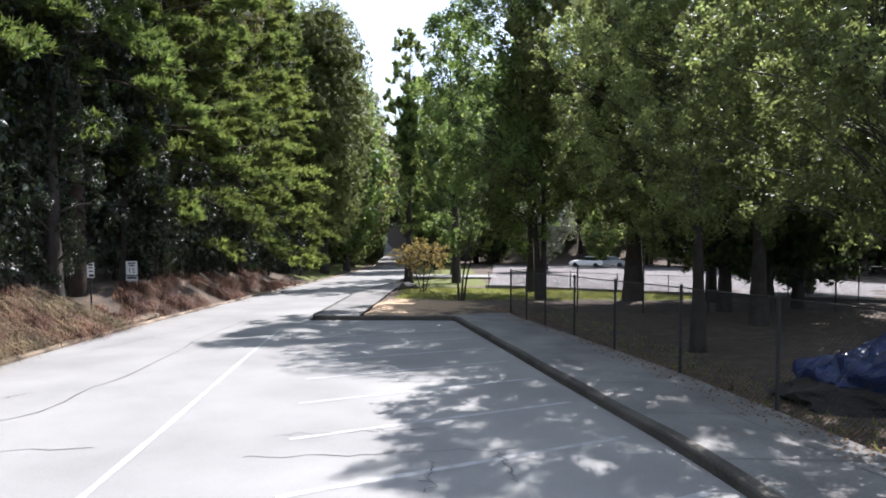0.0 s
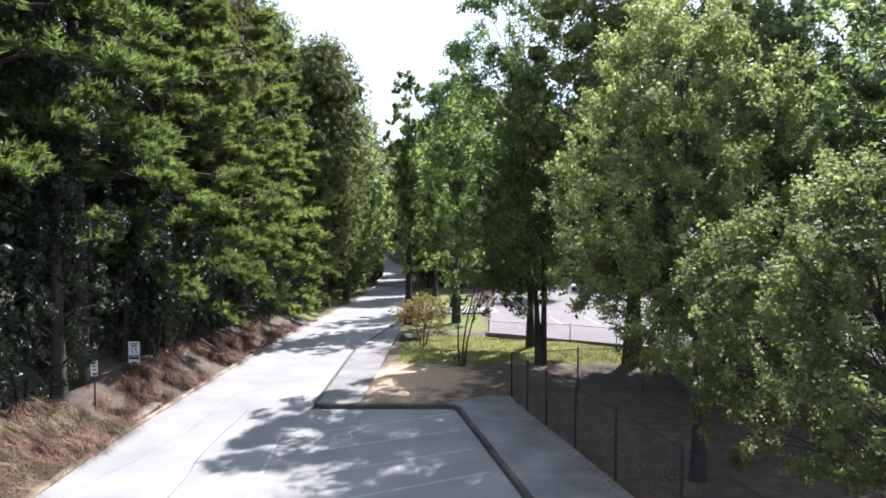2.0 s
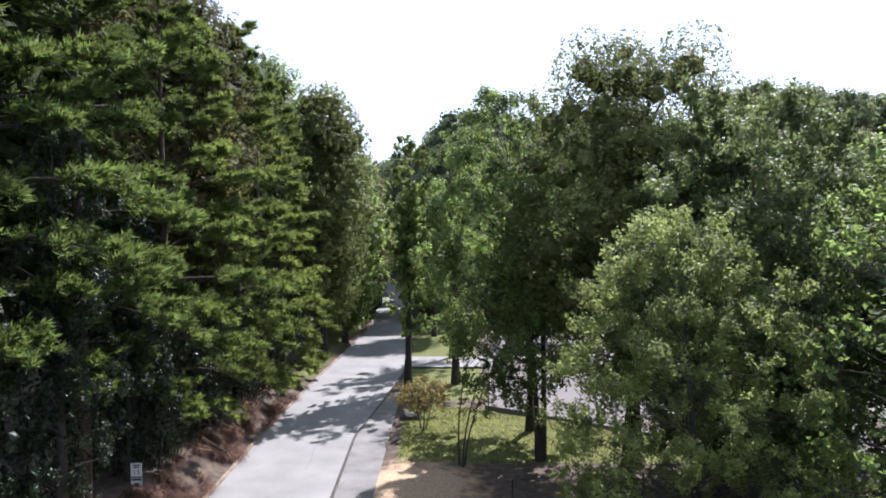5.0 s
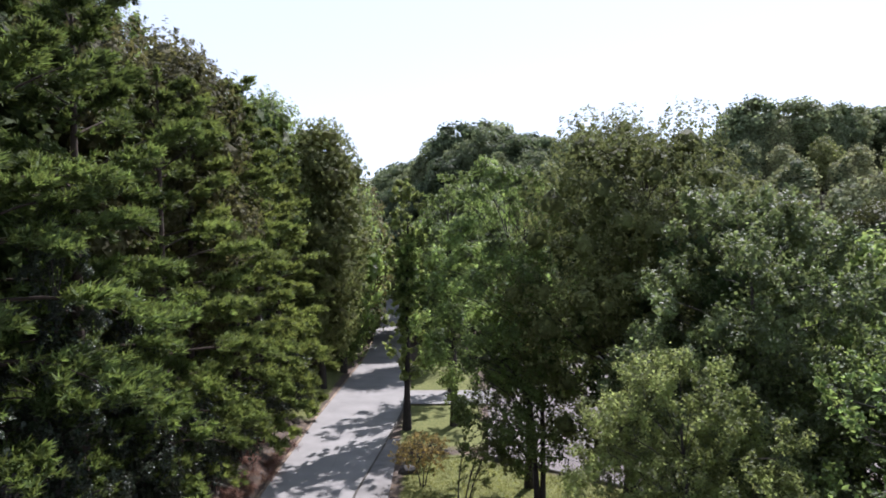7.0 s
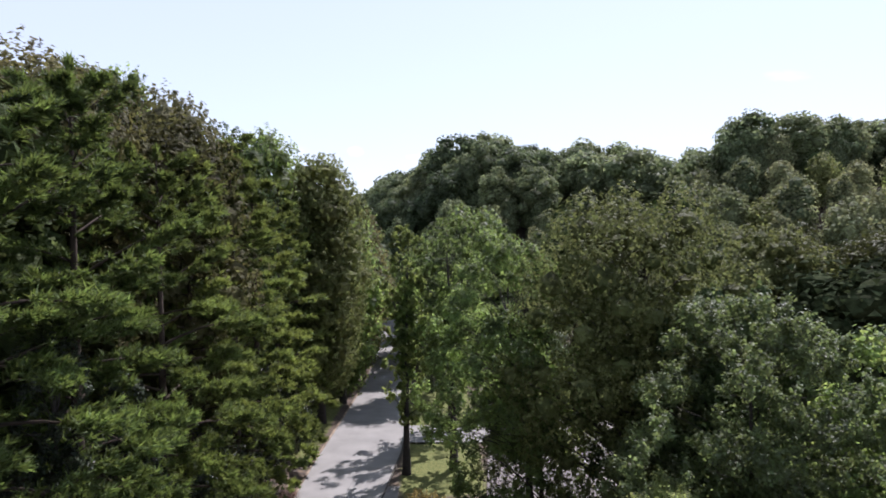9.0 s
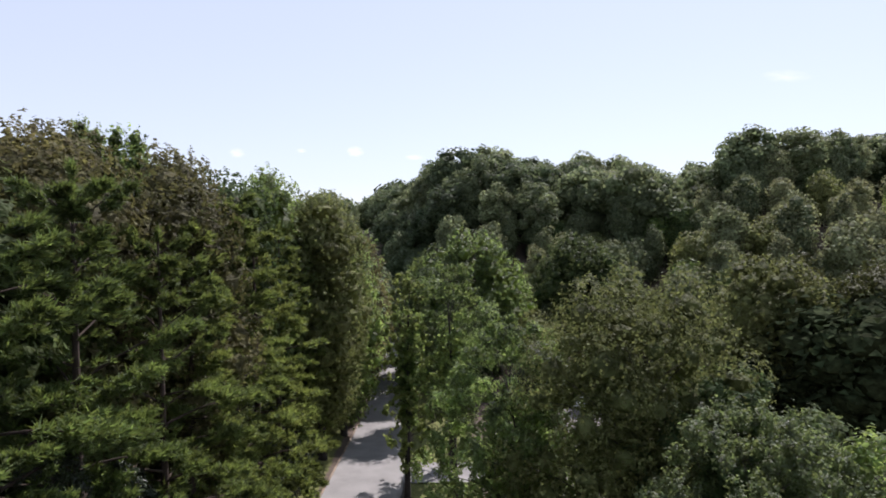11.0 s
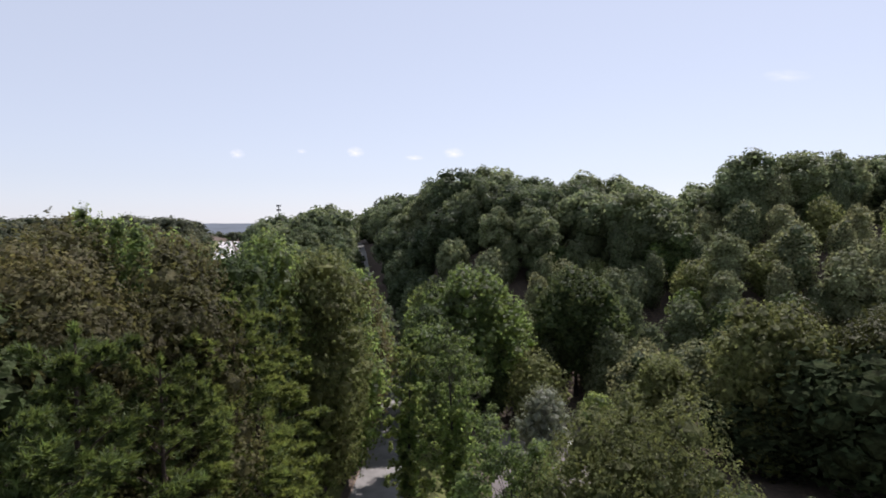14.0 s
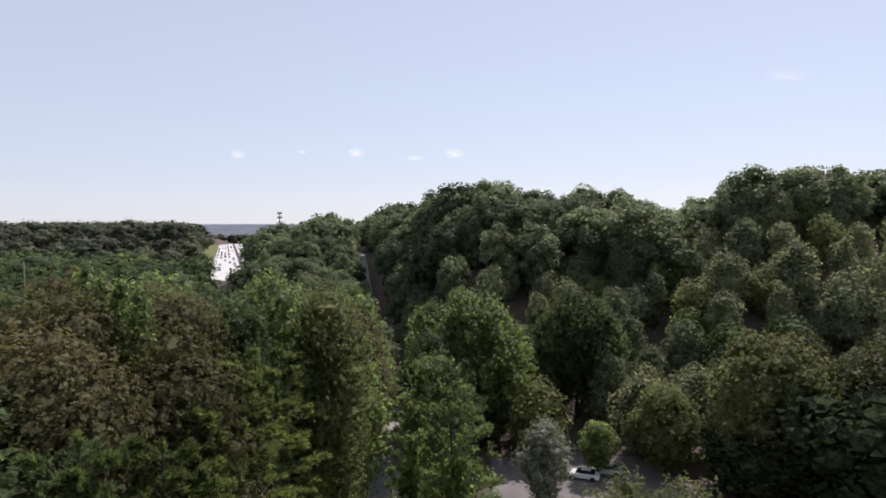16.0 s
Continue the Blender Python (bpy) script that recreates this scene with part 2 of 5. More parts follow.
LEFT_KERB = ((-60, -9.2), (0, -9.2), (13, -9.3), (18, -9.8), (25, -10.1), (35, -10.4), (52, -10.4), (65, -10.0), (80, -9.6), (95, -10.0), (110, -11.2), (150, -15))
RIGHT_EDGE = ((-60, -3.0), (23, -4.65), (35, -4.95), (44, -4.0), (54, -3.2), (65, -3.2), (75, -3.7), (86, -4.2), (110, -5.3), (150, -9))
BAY_KERB = ((-60, 4.4), (0, 3.9), (6.2, 3.33), (7.4, 3.18), (8.85, 2.93), (11.1, 2.53), (14.75, 1.93), (21.1, 0.84), (21.7, 0.76))
FENCE = ((-6, 7.0), (3, 6.0), (9.1, 5.45), (12.05, 5.1), (15.0, 4.6), (17.6, 4.15), (20.0, 3.7), (23.6, 2.95))


CREST = ((-0.37, 0), (-0.33, 8), (-0.3, 13.5), (-0.25, 18), (-0.2, 21), (-0.13, 24.5), (-0.08, 26.5), (-0.03, 28.6), (0.03, 28.6), (0.1, 29), (0.2, 26.6), (0.29, 27.4), (0.36, 23.4), (0.4, 20.6), (0.44, 24), (0.49, 28.7), (0.57, 31.8), (0.68, 32.3), (0.74, 31), (1.0, 20), (1.6, 8))


def highway_mid(y):
    return -119 - (y - 378) * 0.345


def lot_edge(x):
    """How far north the car park begins."""
    return np.clip(41.0 - 0.72 * (x - 4.0), 24.5, 43)


def gauss(x, y, cx, cy, sx, sy):
    return np.exp(-0.5 * (((x - cx) / sx) ** 2 + ((y - cy) / sy) ** 2))


def land(x, y):
    """Height of the ground."""
    x, y = np.asarray(x, dtype=float), np.asarray(y, dtype=float)
    z = prof(y)
    left, right = lay(LEFT_KERB, y), np.where(y < 22, lay(FENCE, y), lay(RIGHT_EDGE, y))
    far = y > 120
    left = np.where(far, road_mid(y) - 4, left)
    right = np.where(far, road_mid(y) + 4, right)
    dl, dr = left - x, x - right
    z = z + (1.3 - 0.85 * np.exp(-((y - 20.4) / 2.4) ** 2)) * soft(0.2, 2.6, dl) * (1 - 0.75 * soft(36, 60, y)) + 0.02 * np.clip(dl - 2.5, 0, 40)
    off = np.maximum(dl, dr)
    u = x / np.maximum(y, 20)
    crest = lay(CREST, u)
    back = 1 - soft(-0.14, -0.05, u)
    hills = crest * soft(94 + 56 * back, 174 - 26 * soft(0.2, 0.5, u) + 112 * back, y) * (1 - soft(420, 700, y))
    cut = soft(2.5, 17, off)
    z = z + hills * (cut + (1 - cut) * 0.9 * soft(140, 245, y))
    hw = x - highway_mid(y)
    z = z + 22 * soft(38, 60, -hw) * soft(400, 540, y) * (1 - soft(1000, 1300, y))
    in_lot = soft(1.5, 3.5, x) * (1 - soft(33.5, 40, x)) * soft(-0.5, 0.3, y - lot_edge(x)) * (1 - soft(89, 96, y))
    z = z + (prof(y) + 0.03 - z) * in_lot
    z = z + (1.0 - z) * (1 - soft(24, 44, np.abs(hw))) * soft(300, 338, y)
    bumps = 0.05 * np.sin(x * 1.3 + 0.7 * np.sin(y * 0.9)) * np.sin(y * 1.1 + 1.7)
    z = z + bumps * soft(0.5, 3, off)
    sunk = -0.12 * (1 - soft(-0.15, 0.12, off))
    walk_zone = (y > 18) & (y < 60)
    under = ((y > 21) & (y < 24.0) & (x > 0.15) & (x < 3.0) | (y > 21) & (y < 46.5) & (x < -2.7)) & (dr > 0.0)
    z = z - 0.12 * under
    return z + sunk + np.where(walk_zone & (dr > 0.12) & (y < 38.8), 0.11, 0.0) * np.where(y < 22, 1, 1 - soft(40, 60, y))


def grid_axis(spans):
    out = []
    for a, b, step in spans:
        out += list(np.arange(a, b, step))
    return np.array(out + [spans[-1][1]])


xs = grid_axis([(-3000, -600, 120), (-600, -120, 12), (-120, -40, 4), (-40, -14, 1), (-14, -9, 0.25), (-9, 12, 0.6), (12, 40, 1.5), (40, 160, 5), (160, 600, 20), (600, 3000, 120)])
ys = grid_axis([(-400, -40, 30), (-40, 0, 4), (0, 60, 0.75), (60, 120, 2), (120, 320, 5), (320, 900, 12), (900, 4200, 150)])
gx, gy = np.meshgrid(xs, ys)
gz = land(gx, gy)
nx, ny = len(xs), len(ys)
ii = (np.arange(ny - 1)[:, None] * nx + np.arange(nx - 1)[None]).ravel()
ground_faces = np.stack([ii, ii + 1, ii + nx + 1, ii + nx], -1)


def ground_material():
    m = bpy.data.materials.new("forest_floor")
    m.use_nodes = True
    n, l = m.node_tree.nodes, m.node_tree.links
    b = n["Principled BSDF"]
    b.inputs["Roughness"].default_value = 0.95
    b.inputs["Specular IOR Level"].default_value = 0.15
    tc = n.new("ShaderNodeTexCoord")

    def noise_at(scale, detail=4):
        q = n.new("ShaderNodeTexNoise")
        q.inputs["Scale"].default_value, q.inputs["Detail"].default_value = scale, detail
        l.new(tc.outputs["Object"], q.inputs["Vector"])
        return q.outputs["Fac"]

    def blend(fac, a, c):
        q = n.new("ShaderNodeMix")
        q.data_type = "RGBA"
        l.new(fac, q.inputs["Factor"])
        for s, v in (("A", a), ("B", c)):
            if isinstance(v, tuple):
                q.inputs[s].default_value = (*v, 1)
            else:
                l.new(v, q.inputs[s])
        return q.outputs["Result"]

    def sharpen(sock, lo, hi):
        r = n.new("ShaderNodeMapRange")
        r.inputs["From Min"].default_value, r.inputs["From Max"].default_value = lo, hi
        l.new(sock, r.inputs["Value"])
        return r.outputs["Result"]

    def mask(name):
        a = n.new("ShaderNodeAttribute")
        a.attribute_name = name
        s = n.new("ShaderNodeMath")
        s.operation = "ADD"
        l.new(a.outputs["Fac"], s.inputs[0])
        l.new(noise_at(1.6), s.inputs[1])
        return sharpen(s.outputs[0], 0.75, 1.15)

    fine = noise_at(28, 5)
    litter = blend(sharpen(fine, 0.35, 0.65), (0.055, 0.046, 0.04), (0.115, 0.092, 0.075))
    litter = blend(sharpen(noise_at(2.4, 6), 0.46, 0.64), litter, (0.135, 0.1, 0.072))
    grass = blend(sharpen(noise_at(5), 0.35, 0.65), (0.085, 0.1, 0.034), (0.16, 0.165, 0.06))
    dirt = blend(sharpen(noise_at(9), 0.35, 0.65), (0.5, 0.37, 0.25), (0.34, 0.235, 0.15))
    col = blend(mask("grass"), litter, grass)
    col = blend(mask("dirt"), col, dirt)
    l.new(col, b.inputs["Base Color"])
    bp = n.new("ShaderNodeBump")
    bp.inputs["Strength"].default_value, bp.inputs["Distance"].default_value = 0.8, 0.04
    l.new(fine, bp.inputs["Height"])
    l.new(bp.outputs["Normal"], b.inputs["Normal"])
    return m


def grass_mask(x, y):
    a = soft(29.5, 31.5, y) * (1 - soft(-0.9, -0.1, y - lot_edge(x))) * soft(-2.6, -1.6, x) * (1 - soft(13, 18, x))
    c = soft(48, 54, y) * (1 - soft(95, 110, y)) * (1 - soft(-11.4, -10.4, x)) * soft(-15, -13.5, x)
    d = soft(42, 46, y) * (1 - soft(90, 100, y)) * soft(-3.2, -2.6, x) * (1 - soft(3.0, 4.5, x))
    e = (1 - soft(6, 11, abs(x - highway_mid(y) + 31))) * soft(330, 360, y)
    return np.maximum.reduce([a, c, d, e])


def dirt_mask(x, y):
    a = np.maximum(1.15 * gauss(x, y, -1.2, 27.4, 2.2, 2.2), 0.62 * gauss(x, y, -1.2, 24.0, 2.0, 1.6))
    c = 0.4 * soft(-10.6, -10.0, x) * (1 - soft(-9, -8, x)) * (1 - soft(30, 36, y))
    d = 0.4 * gauss(x, y, -9.9, 12.5, 0.9, 3.5)
    return np.maximum.reduce([a, c, d])


GROUND = ground_material()
ground = new("ground", np_mesh("ground", np.stack([gx.ravel(), gy.ravel(), gz.ravel()], -1), ground_faces, GROUND, smooth=True))
tagged(ground, "brown leaf-littered woodland ground with patches of mown grass", "ground", kind="structure")
for key, fn in (("grass", grass_mask), ("dirt", dirt_mask)):
    at = ground.data.attributes.new(key, "FLOAT", "POINT")
    at.data.foreach_set("value", fn(gx, gy).ravel().astype(np.float32))


# ---- road, parking bay, kerbs, pavement ----
def strip(y_rows, lefts, rights, lift, cols=6):
    """A sheet that follows the road's height between two edges."""
    y = np.asarray(y_rows, dtype=float)
    u = np.linspace(0, 1, cols + 1)
    x = lefts[:, None] * (1 - u) + rights[:, None] * u
    yy = np.repeat(y[:, None], cols + 1, 1)
    z = prof(yy) + lift
    i = (np.arange(len(y) - 1)[:, None] * (cols + 1) + np.arange(cols)[None]).ravel()
    return np.stack([x, yy, z], -1).reshape(-1, 3), np.stack([i, i + 1, i + cols + 2, i + cols + 1], -1)


ry = np.concatenate([np.arange(-60, 120, 1.0)])
far_y = np.arange(119, 420, 5.0)
climb = strip(far_y, road_mid(far_y) - 3.0, road_mid(far_y) + 3.0, 0.02)
climb[0][:, 2] += np.repeat(land(road_mid(far_y), far_y) - prof(far_y) + 0.12, 7)
road_mesh = joined([strip(ry, lay(LEFT_KERB, ry), lay(RIGHT_EDGE, ry), 0.0), climb])
road = new("road", np_mesh("road", *road_mesh, ASPHALT, smooth=True))
tagged(road, "sun-bleached cracked asphalt park road running downhill", "road", kind="structure")
by = np.concatenate([np.arange(-60, 21, 1.0), [21.0, 21.5, 22.0]])
bay_right = lay(BAY_KERB, by)
bay = new("parking_bay", np_mesh("parking_bay", *strip(by, lay(RIGHT_EDGE, by) - 0.002, bay_right, 0.0, 5), ASPHALT, smooth=True))
tagged(bay, "pale cracked asphalt parking bay with faded white stall lines", "parking bay", kind="structure")


def kerb_run(points, width=0.16, height=0.15, depth=0.3, inward=1):
    """A rounded kerb along a line; the body lies to the side given by inward."""
    p = np.asarray(points, dtype=float)
    d = np.gradient(p, axis=0)
    d /= np.linalg.norm(d, axis=1)[:, None]
    s = np.stack([d[:, 1], -d[:, 0]], -1) * inward
    prof_pts = [(0.0, -depth), (0.0, height - 0.04), (0.015, height - 0.012), (0.045, height), (width, height), (width, -depth)]
    v = []
    for (x, y), (sx, sy) in zip(p, s):
        wob = 0.012 * math.sin(x * 3.1 + y * 2.3)
        for a, h in prof_pts:
            v.append((x + sx * a, y + sy * a, prof(y) + h + (wob if h > 0 else 0)))
    k = len(prof_pts)
    f = []
    for i in range(len(p) - 1):
        for j in range(k - 1):
            f.append((i * k + j, i * k + j + 1, (i + 1) * k + j + 1, (i + 1) * k + j))
    f.append(tuple(range(k))[:4])
    return np.array(v), np.array(f)


def corner(cx, cy, r, a0, a1, n=8):
    a = np.radians(np.linspace(a0, a1, n))
    return list(zip(cx + r * np.cos(a), cy + r * np.sin(a)))


yy = np.arange(-40, 118, 1.0)
kl = new("kerb_1", np_mesh("kerb", *kerb_run(list(zip(lay(LEFT_KERB, yy), yy)), height=0.09, inward=-1), KERB_TAN))
tagged(kl, "worn concrete road kerb half buried in pine straw", "kerb", kind="structure")
yy = np.arange(-40, 21.5, 0.7)
bay_line = list(zip(lay(BAY_KERB, yy), yy)) + [(0.72, 21.75), (0.62, 21.95), (0.35, 22.03)] + [(q, 22.05 + 0.02 * abs(q)) for q in np.arange(-0.3, -3.6, -0.5)]
bay_line += corner(-3.72, 23.03, 0.95, 270, 180, 9)
yy = np.arange(23.6, 60, 1.0)
bay_line += list(zip(lay(RIGHT_EDGE, yy), yy))
kr = new("kerb_2", np_mesh("kerb", *kerb_run(bay_line, inward=1), KERB))
tagged(kr, "dark weathered concrete kerb edging the parking bay and pavement", "kerb", kind="structure")

pv = []
yy = np.concatenate([np.arange(-40, 21, 1.0), [21.0, 21.5]])
pv.append(strip(yy, lay(BAY_KERB, yy) + 0.155, lay(FENCE, yy) - 0.25, 0.135, 3))
yy = np.arange(22.25, 46, 0.75)
pv.append(strip(yy, lay(RIGHT_EDGE, yy) + 0.16, -2.85 + 0 * yy, 0.135, 4))
yy = np.array([22.25, 22.9, 23.5])
pv.append(strip(yy, np.array([0.3, 0.75, 1.9]), np.array([3.0, 2.95, 2.9]), 0.135, 3))
yy = np.array([21.5, 21.9, 22.25])
pv.append(strip(yy, np.array([0.94, 0.88, 0.3]), np.array([3.2, 3.1, 3.0]), 0.135, 2))
pavement = new("pavement", np_mesh("pavement", *joined(pv), CONCRETE))
tagged(pavement, "dusty grey concrete pavement dappled with leaf shade", "pavement", kind="structure")


def painted(name, pts, width, mat, lift, label):
    """A painted or tarred line through the given places."""
    p = np.asarray(pts, dtype=float)
    n = 24
    t = np.linspace(0, 1, len(p))
    q = np.stack([np.interp(np.linspace(0, 1, n), t, p[:, k]) for k in range(2)], -1)
    d = np.gradient(q, axis=0)
    d /= np.linalg.norm(d, axis=1)[:, None]
    s = np.stack([d[:, 1], -d[:, 0]], -1)
    w = width * (0.5 + 0.07 * np.sin(np.arange(n) * 2.1))[:, None]
    a, b = q - s * w, q + s * w
    v = np.concatenate([np.c_[a, prof(a[:, 1]) + lift], np.c_[b, prof(b[:, 1]) + lift]])
    i = np.arange(n - 1)
    return tagged(new(name, np_mesh(name, v, np.stack([i, i + 1, i + n + 1, i + n], -1), mat)), label, "marking", kind="structure")


painted("lane_line", [(-3.3, 5.0), (-3.35, 5.9), (-3.65, 8.5), (-4.35, 14), (-4.85, 18.3), (-4.95, 19.2)], 0.095, PAINT_FAINT, 0.005, "faded white painted line between road and parking bay")
painted("lane_line", [(-2.7, -12), (-3.0, 0), (-3.3, 5.0)], 0.12, PAINT_FAINT, 0.005, "faded white painted line between road and parking bay")
for k in range(9):
    yr = 21.3 - 1.92 * k
    xr = lay(BAY_KERB, yr) - 0.35
    painted("stall_line", [(xr, yr), (xr - 4.15, yr - 2.05)], 0.1, PAINT_FAINT, 0.004, "faded white painted parking stall line")

ring = [(-2.9 + 0.3 * math.cos(a), 18.6 + 0.3 * math.sin(a)) for a in np.linspace(0, 6.283, 13)]
painted("stall_symbol", ring, 0.09, PAINT_FAINT, 0.005, "faded white painted ring in a parking stall")
for yj in (6.6, 8.6, 10.7, 12.9, 15.2, 17.6, 20.0):
    xk, xf = float(lay(BAY_KERB, yj)) + 0.2, float(lay(FENCE, yj)) - 0.3
    painted("pavement_joint", [(xk, yj), (xf, yj - 0.1)], 0.025, TAR, 0.139, "dark open joint between pavement slabs")
painted("pavement_joint", [(5.2, 4.0), (4.75, 6.8), (4.4, 9.0)], 0.02, TAR, 0.139, "dark open joint between pavement slabs")

rng = np.random.default_rng(5)


def crack(points, width=0.025):
    p = np.asarray(points, dtype=float)
    n = 18
    t = np.linspace(0, 1, len(p))
    q = np.stack([np.interp(np.linspace(0, 1, n), t, p[:, k]) for k in range(2)], -1)
    q = q + rng.normal(0, 0.045, q.shape)
    w = width * rng.uniform(0.3, 1.0, (n, 1))
    d = np.gradient(q, axis=0)
    d /= np.linalg.norm(d, axis=1)[:, None]
    s = np.stack([d[:, 1], -d[:, 0]], -1) * w
    a, b = q - s, q + s
    v = np.concatenate([np.c_[a, prof(a[:, 1]) + 0.0045], np.c_[b, prof(b[:, 1]) + 0.0045]])
    i = np.arange(n - 1)
    return v, np.stack([i, i + 1, i + n + 1, i + n], -1)


CRACKS = [[(-6.7, 8.0), (-5.9, 9.0), (-6.1, 10.6), (-6.0, 12.1), (-6.3, 14.5), (-6.7, 17.8), (-6.9, 22)], [(-7.4, 9.6), (-6.9, 10.4)], [(-2.2, 7.0), (-1.0, 7.1), (0.2, 7.25), (1.2, 7.3)],
          [(-2.0, 7.9), (0.2, 8.2)], [(0.1, 6.0), (0.2, 6.9)], [(1.1, 6.2), (1.0, 7.2)], [(-2.65, 17.2), (-2.66, 20.9)], [(-7.7, 24.5), (-5.0, 21.5), (-4.9, 19.4)], [(-1.0, 11.3), (0.5, 11.4)],
          [(-7.2, 7.0), (-4.1, 7.4)], [(-6.6, 30), (-7.1, 38), (-6.6, 47)], [(-8.6, 15), (-8.0, 19), (-8.3, 26)]]
cracks = new("asphalt_cracks", np_mesh("asphalt_cracks", *joined([crack(c, 0.024 if k == 0 else 0.013) for k, c in enumerate(CRACKS)]), TAR))
tagged(cracks, "thin dark ragged cracks in bleached asphalt", "crack", kind="stuff")

# car park beyond the lawn, with a pale edging
LOT = material("pinkish_grey_tarmac", (0.155, 0.138, 0.132), 0.9, 0.3, 0.2, 30, 0.2, 0.01)
lx, lv = np.meshgrid(np.arange(3.4, 34, 1.0), np.linspace(0, 1, 40))
ly = lot_edge(lx) * (1 - lv) + 90 * lv
lot_x = lx + (ly - 41.0) * 0.09 * np.clip((12 - lx) / 8, 0, 1)
lk = (np.arange(39)[:, None] * lx.shape[1] + np.arange(lx.shape[1] - 1)[None]).ravel()
lot = new("car_park", np_mesh("car_park", np.stack([lot_x, ly, prof(ly) + 0.16], -1).reshape(-1, 3), np.stack([lk, lk + 1, lk + 1 + lx.shape[1], lk + lx.shape[1]], -1), LOT))
tagged(lot, "sunlit pinkish grey tarmac car park behind the lawn", "car park", kind="structure")
edge = np_mesh("lot_edging", *kerb_run([(q, float(lot_edge(q)) - 0.1) for q in np.arange(3.2, 30, 1.2)], width=0.18, height=0.3, inward=-1), CONCRETE)
tagged(new("lot_edging", edge), "pale concrete edging along the car park", "kerb", kind="structure")
for k in range(5):
    xs0 = 9.5 + 3.0 * k
    v = np.array([(xs0, 47.0, 0), (xs0 + 0.1, 47.0, 0), (xs0 + 0.1, 52.0, 0), (xs0, 52.0, 0)], dtype=float)
    v[:, 2] = prof(v[:, 1]) + 0.168
    tagged(new("car_park_line", np_mesh("car_park_line", v, np.array([[0, 1, 2, 3]]), PAINT)), "faded white stall line on the car park", "marking", kind="structure")
# driveway mouth between the road and the car park
yy = np.arange(56, 61.5, 0.9)
drive = new("driveway", np_mesh("driveway", *strip(yy, lay(RIGHT_EDGE, yy) - 0.05, 5.5 + 0 * yy, 0.17, 4), ASPHALT))
tagged(drive, "short asphalt driveway joining the road and car park", "driveway", kind="structure")


# ---- trees ----
def leaf_quads(c, nrm, size, r, slim=0.55):
    """Diamond leaves at places c, facing about nrm."""
    k = len(c)
    nrm = nrm / (np.linalg.norm(nrm, axis=1)[:, None] + 1e-9)
    t = np.cross(nrm, r.normal(size=(k, 3)))
    t /= np.linalg.norm(t, axis=1)[:, None] + 1e-9
    b = np.cross(nrm, t)
    s = (size * r.uniform(0.6, 1.3, k))[:, None]
    fold = nrm * s * r.uniform(-0.12, 0.2, k)[:, None]
    v = np.stack([c - t * s * 0.5, c + b * s * 0.5 * slim + fold, c + t * s * 0.5, c - b * s * 0.5 * slim + fold], 1)
    return v.reshape(-1, 3), np.arange(4 * k).reshape(-1, 4)


def ball_points(r, k):
    d = r.normal(size=(k, 3))
    return d / np.linalg.norm(d, axis=1)[:, None]


ICO_V = np.array([(0, 0, 1)] + [(math.cos(a) * 0.894, math.sin(a) * 0.894, 0.447) for a in np.arange(5) * 1.2566] + [(math.cos(a) * 0.894, math.sin(a) * 0.894, -0.447) for a in np.arange(5) * 1.2566 + 0.6283] + [(0, 0, -1)])
ICO_F = np.array([(0, 1 + k, 1 + (k + 1) % 5) for k in range(5)] + [(1 + k, 6 + k, 1 + (k + 1) % 5) for k in range(5)] + [(1 + (k + 1) % 5, 6 + k, 6 + (k + 1) % 5) for k in range(5)] + [(11, 6 + (k + 1) % 5, 6 + k) for k in range(5)])


def unit(v):
    return v / (np.linalg.norm(v, axis=1)[:, None] + 1e-9)


def leaf_tris(c, nrm, size, r):
    """Small three-cornered leaf sprays for crowns seen from afar."""
    k = len(c)
    nrm = unit(nrm)
    t = unit(np.cross(nrm, r.normal(size=(k, 3))))
    b = np.cross(nrm, t)
    s = (size * r.uniform(0.6, 1.35, k))[:, None]
    v = np.stack([c + t * s * 0.6, c + (b * 0.45 - t * 0.35) * s, c - (b * 0.45 + t * 0.35) * s], 1)
    return v.reshape(-1, 3), np.arange(3 * k).reshape(-1, 3)


def boughs_inside(lc, lr, size, r):
    """The dense inner foliage of each lobe, as rough closed clumps."""
    v = [c + ICO_V * (q * size) * r.uniform(0.75, 1.1, (12, 1)) * np.array([1, 1, 0.9]) for c, q in zip(lc, lr)]
    return np.concatenate(v), np.concatenate([ICO_F + 12 * k for k in range(len(lc))])


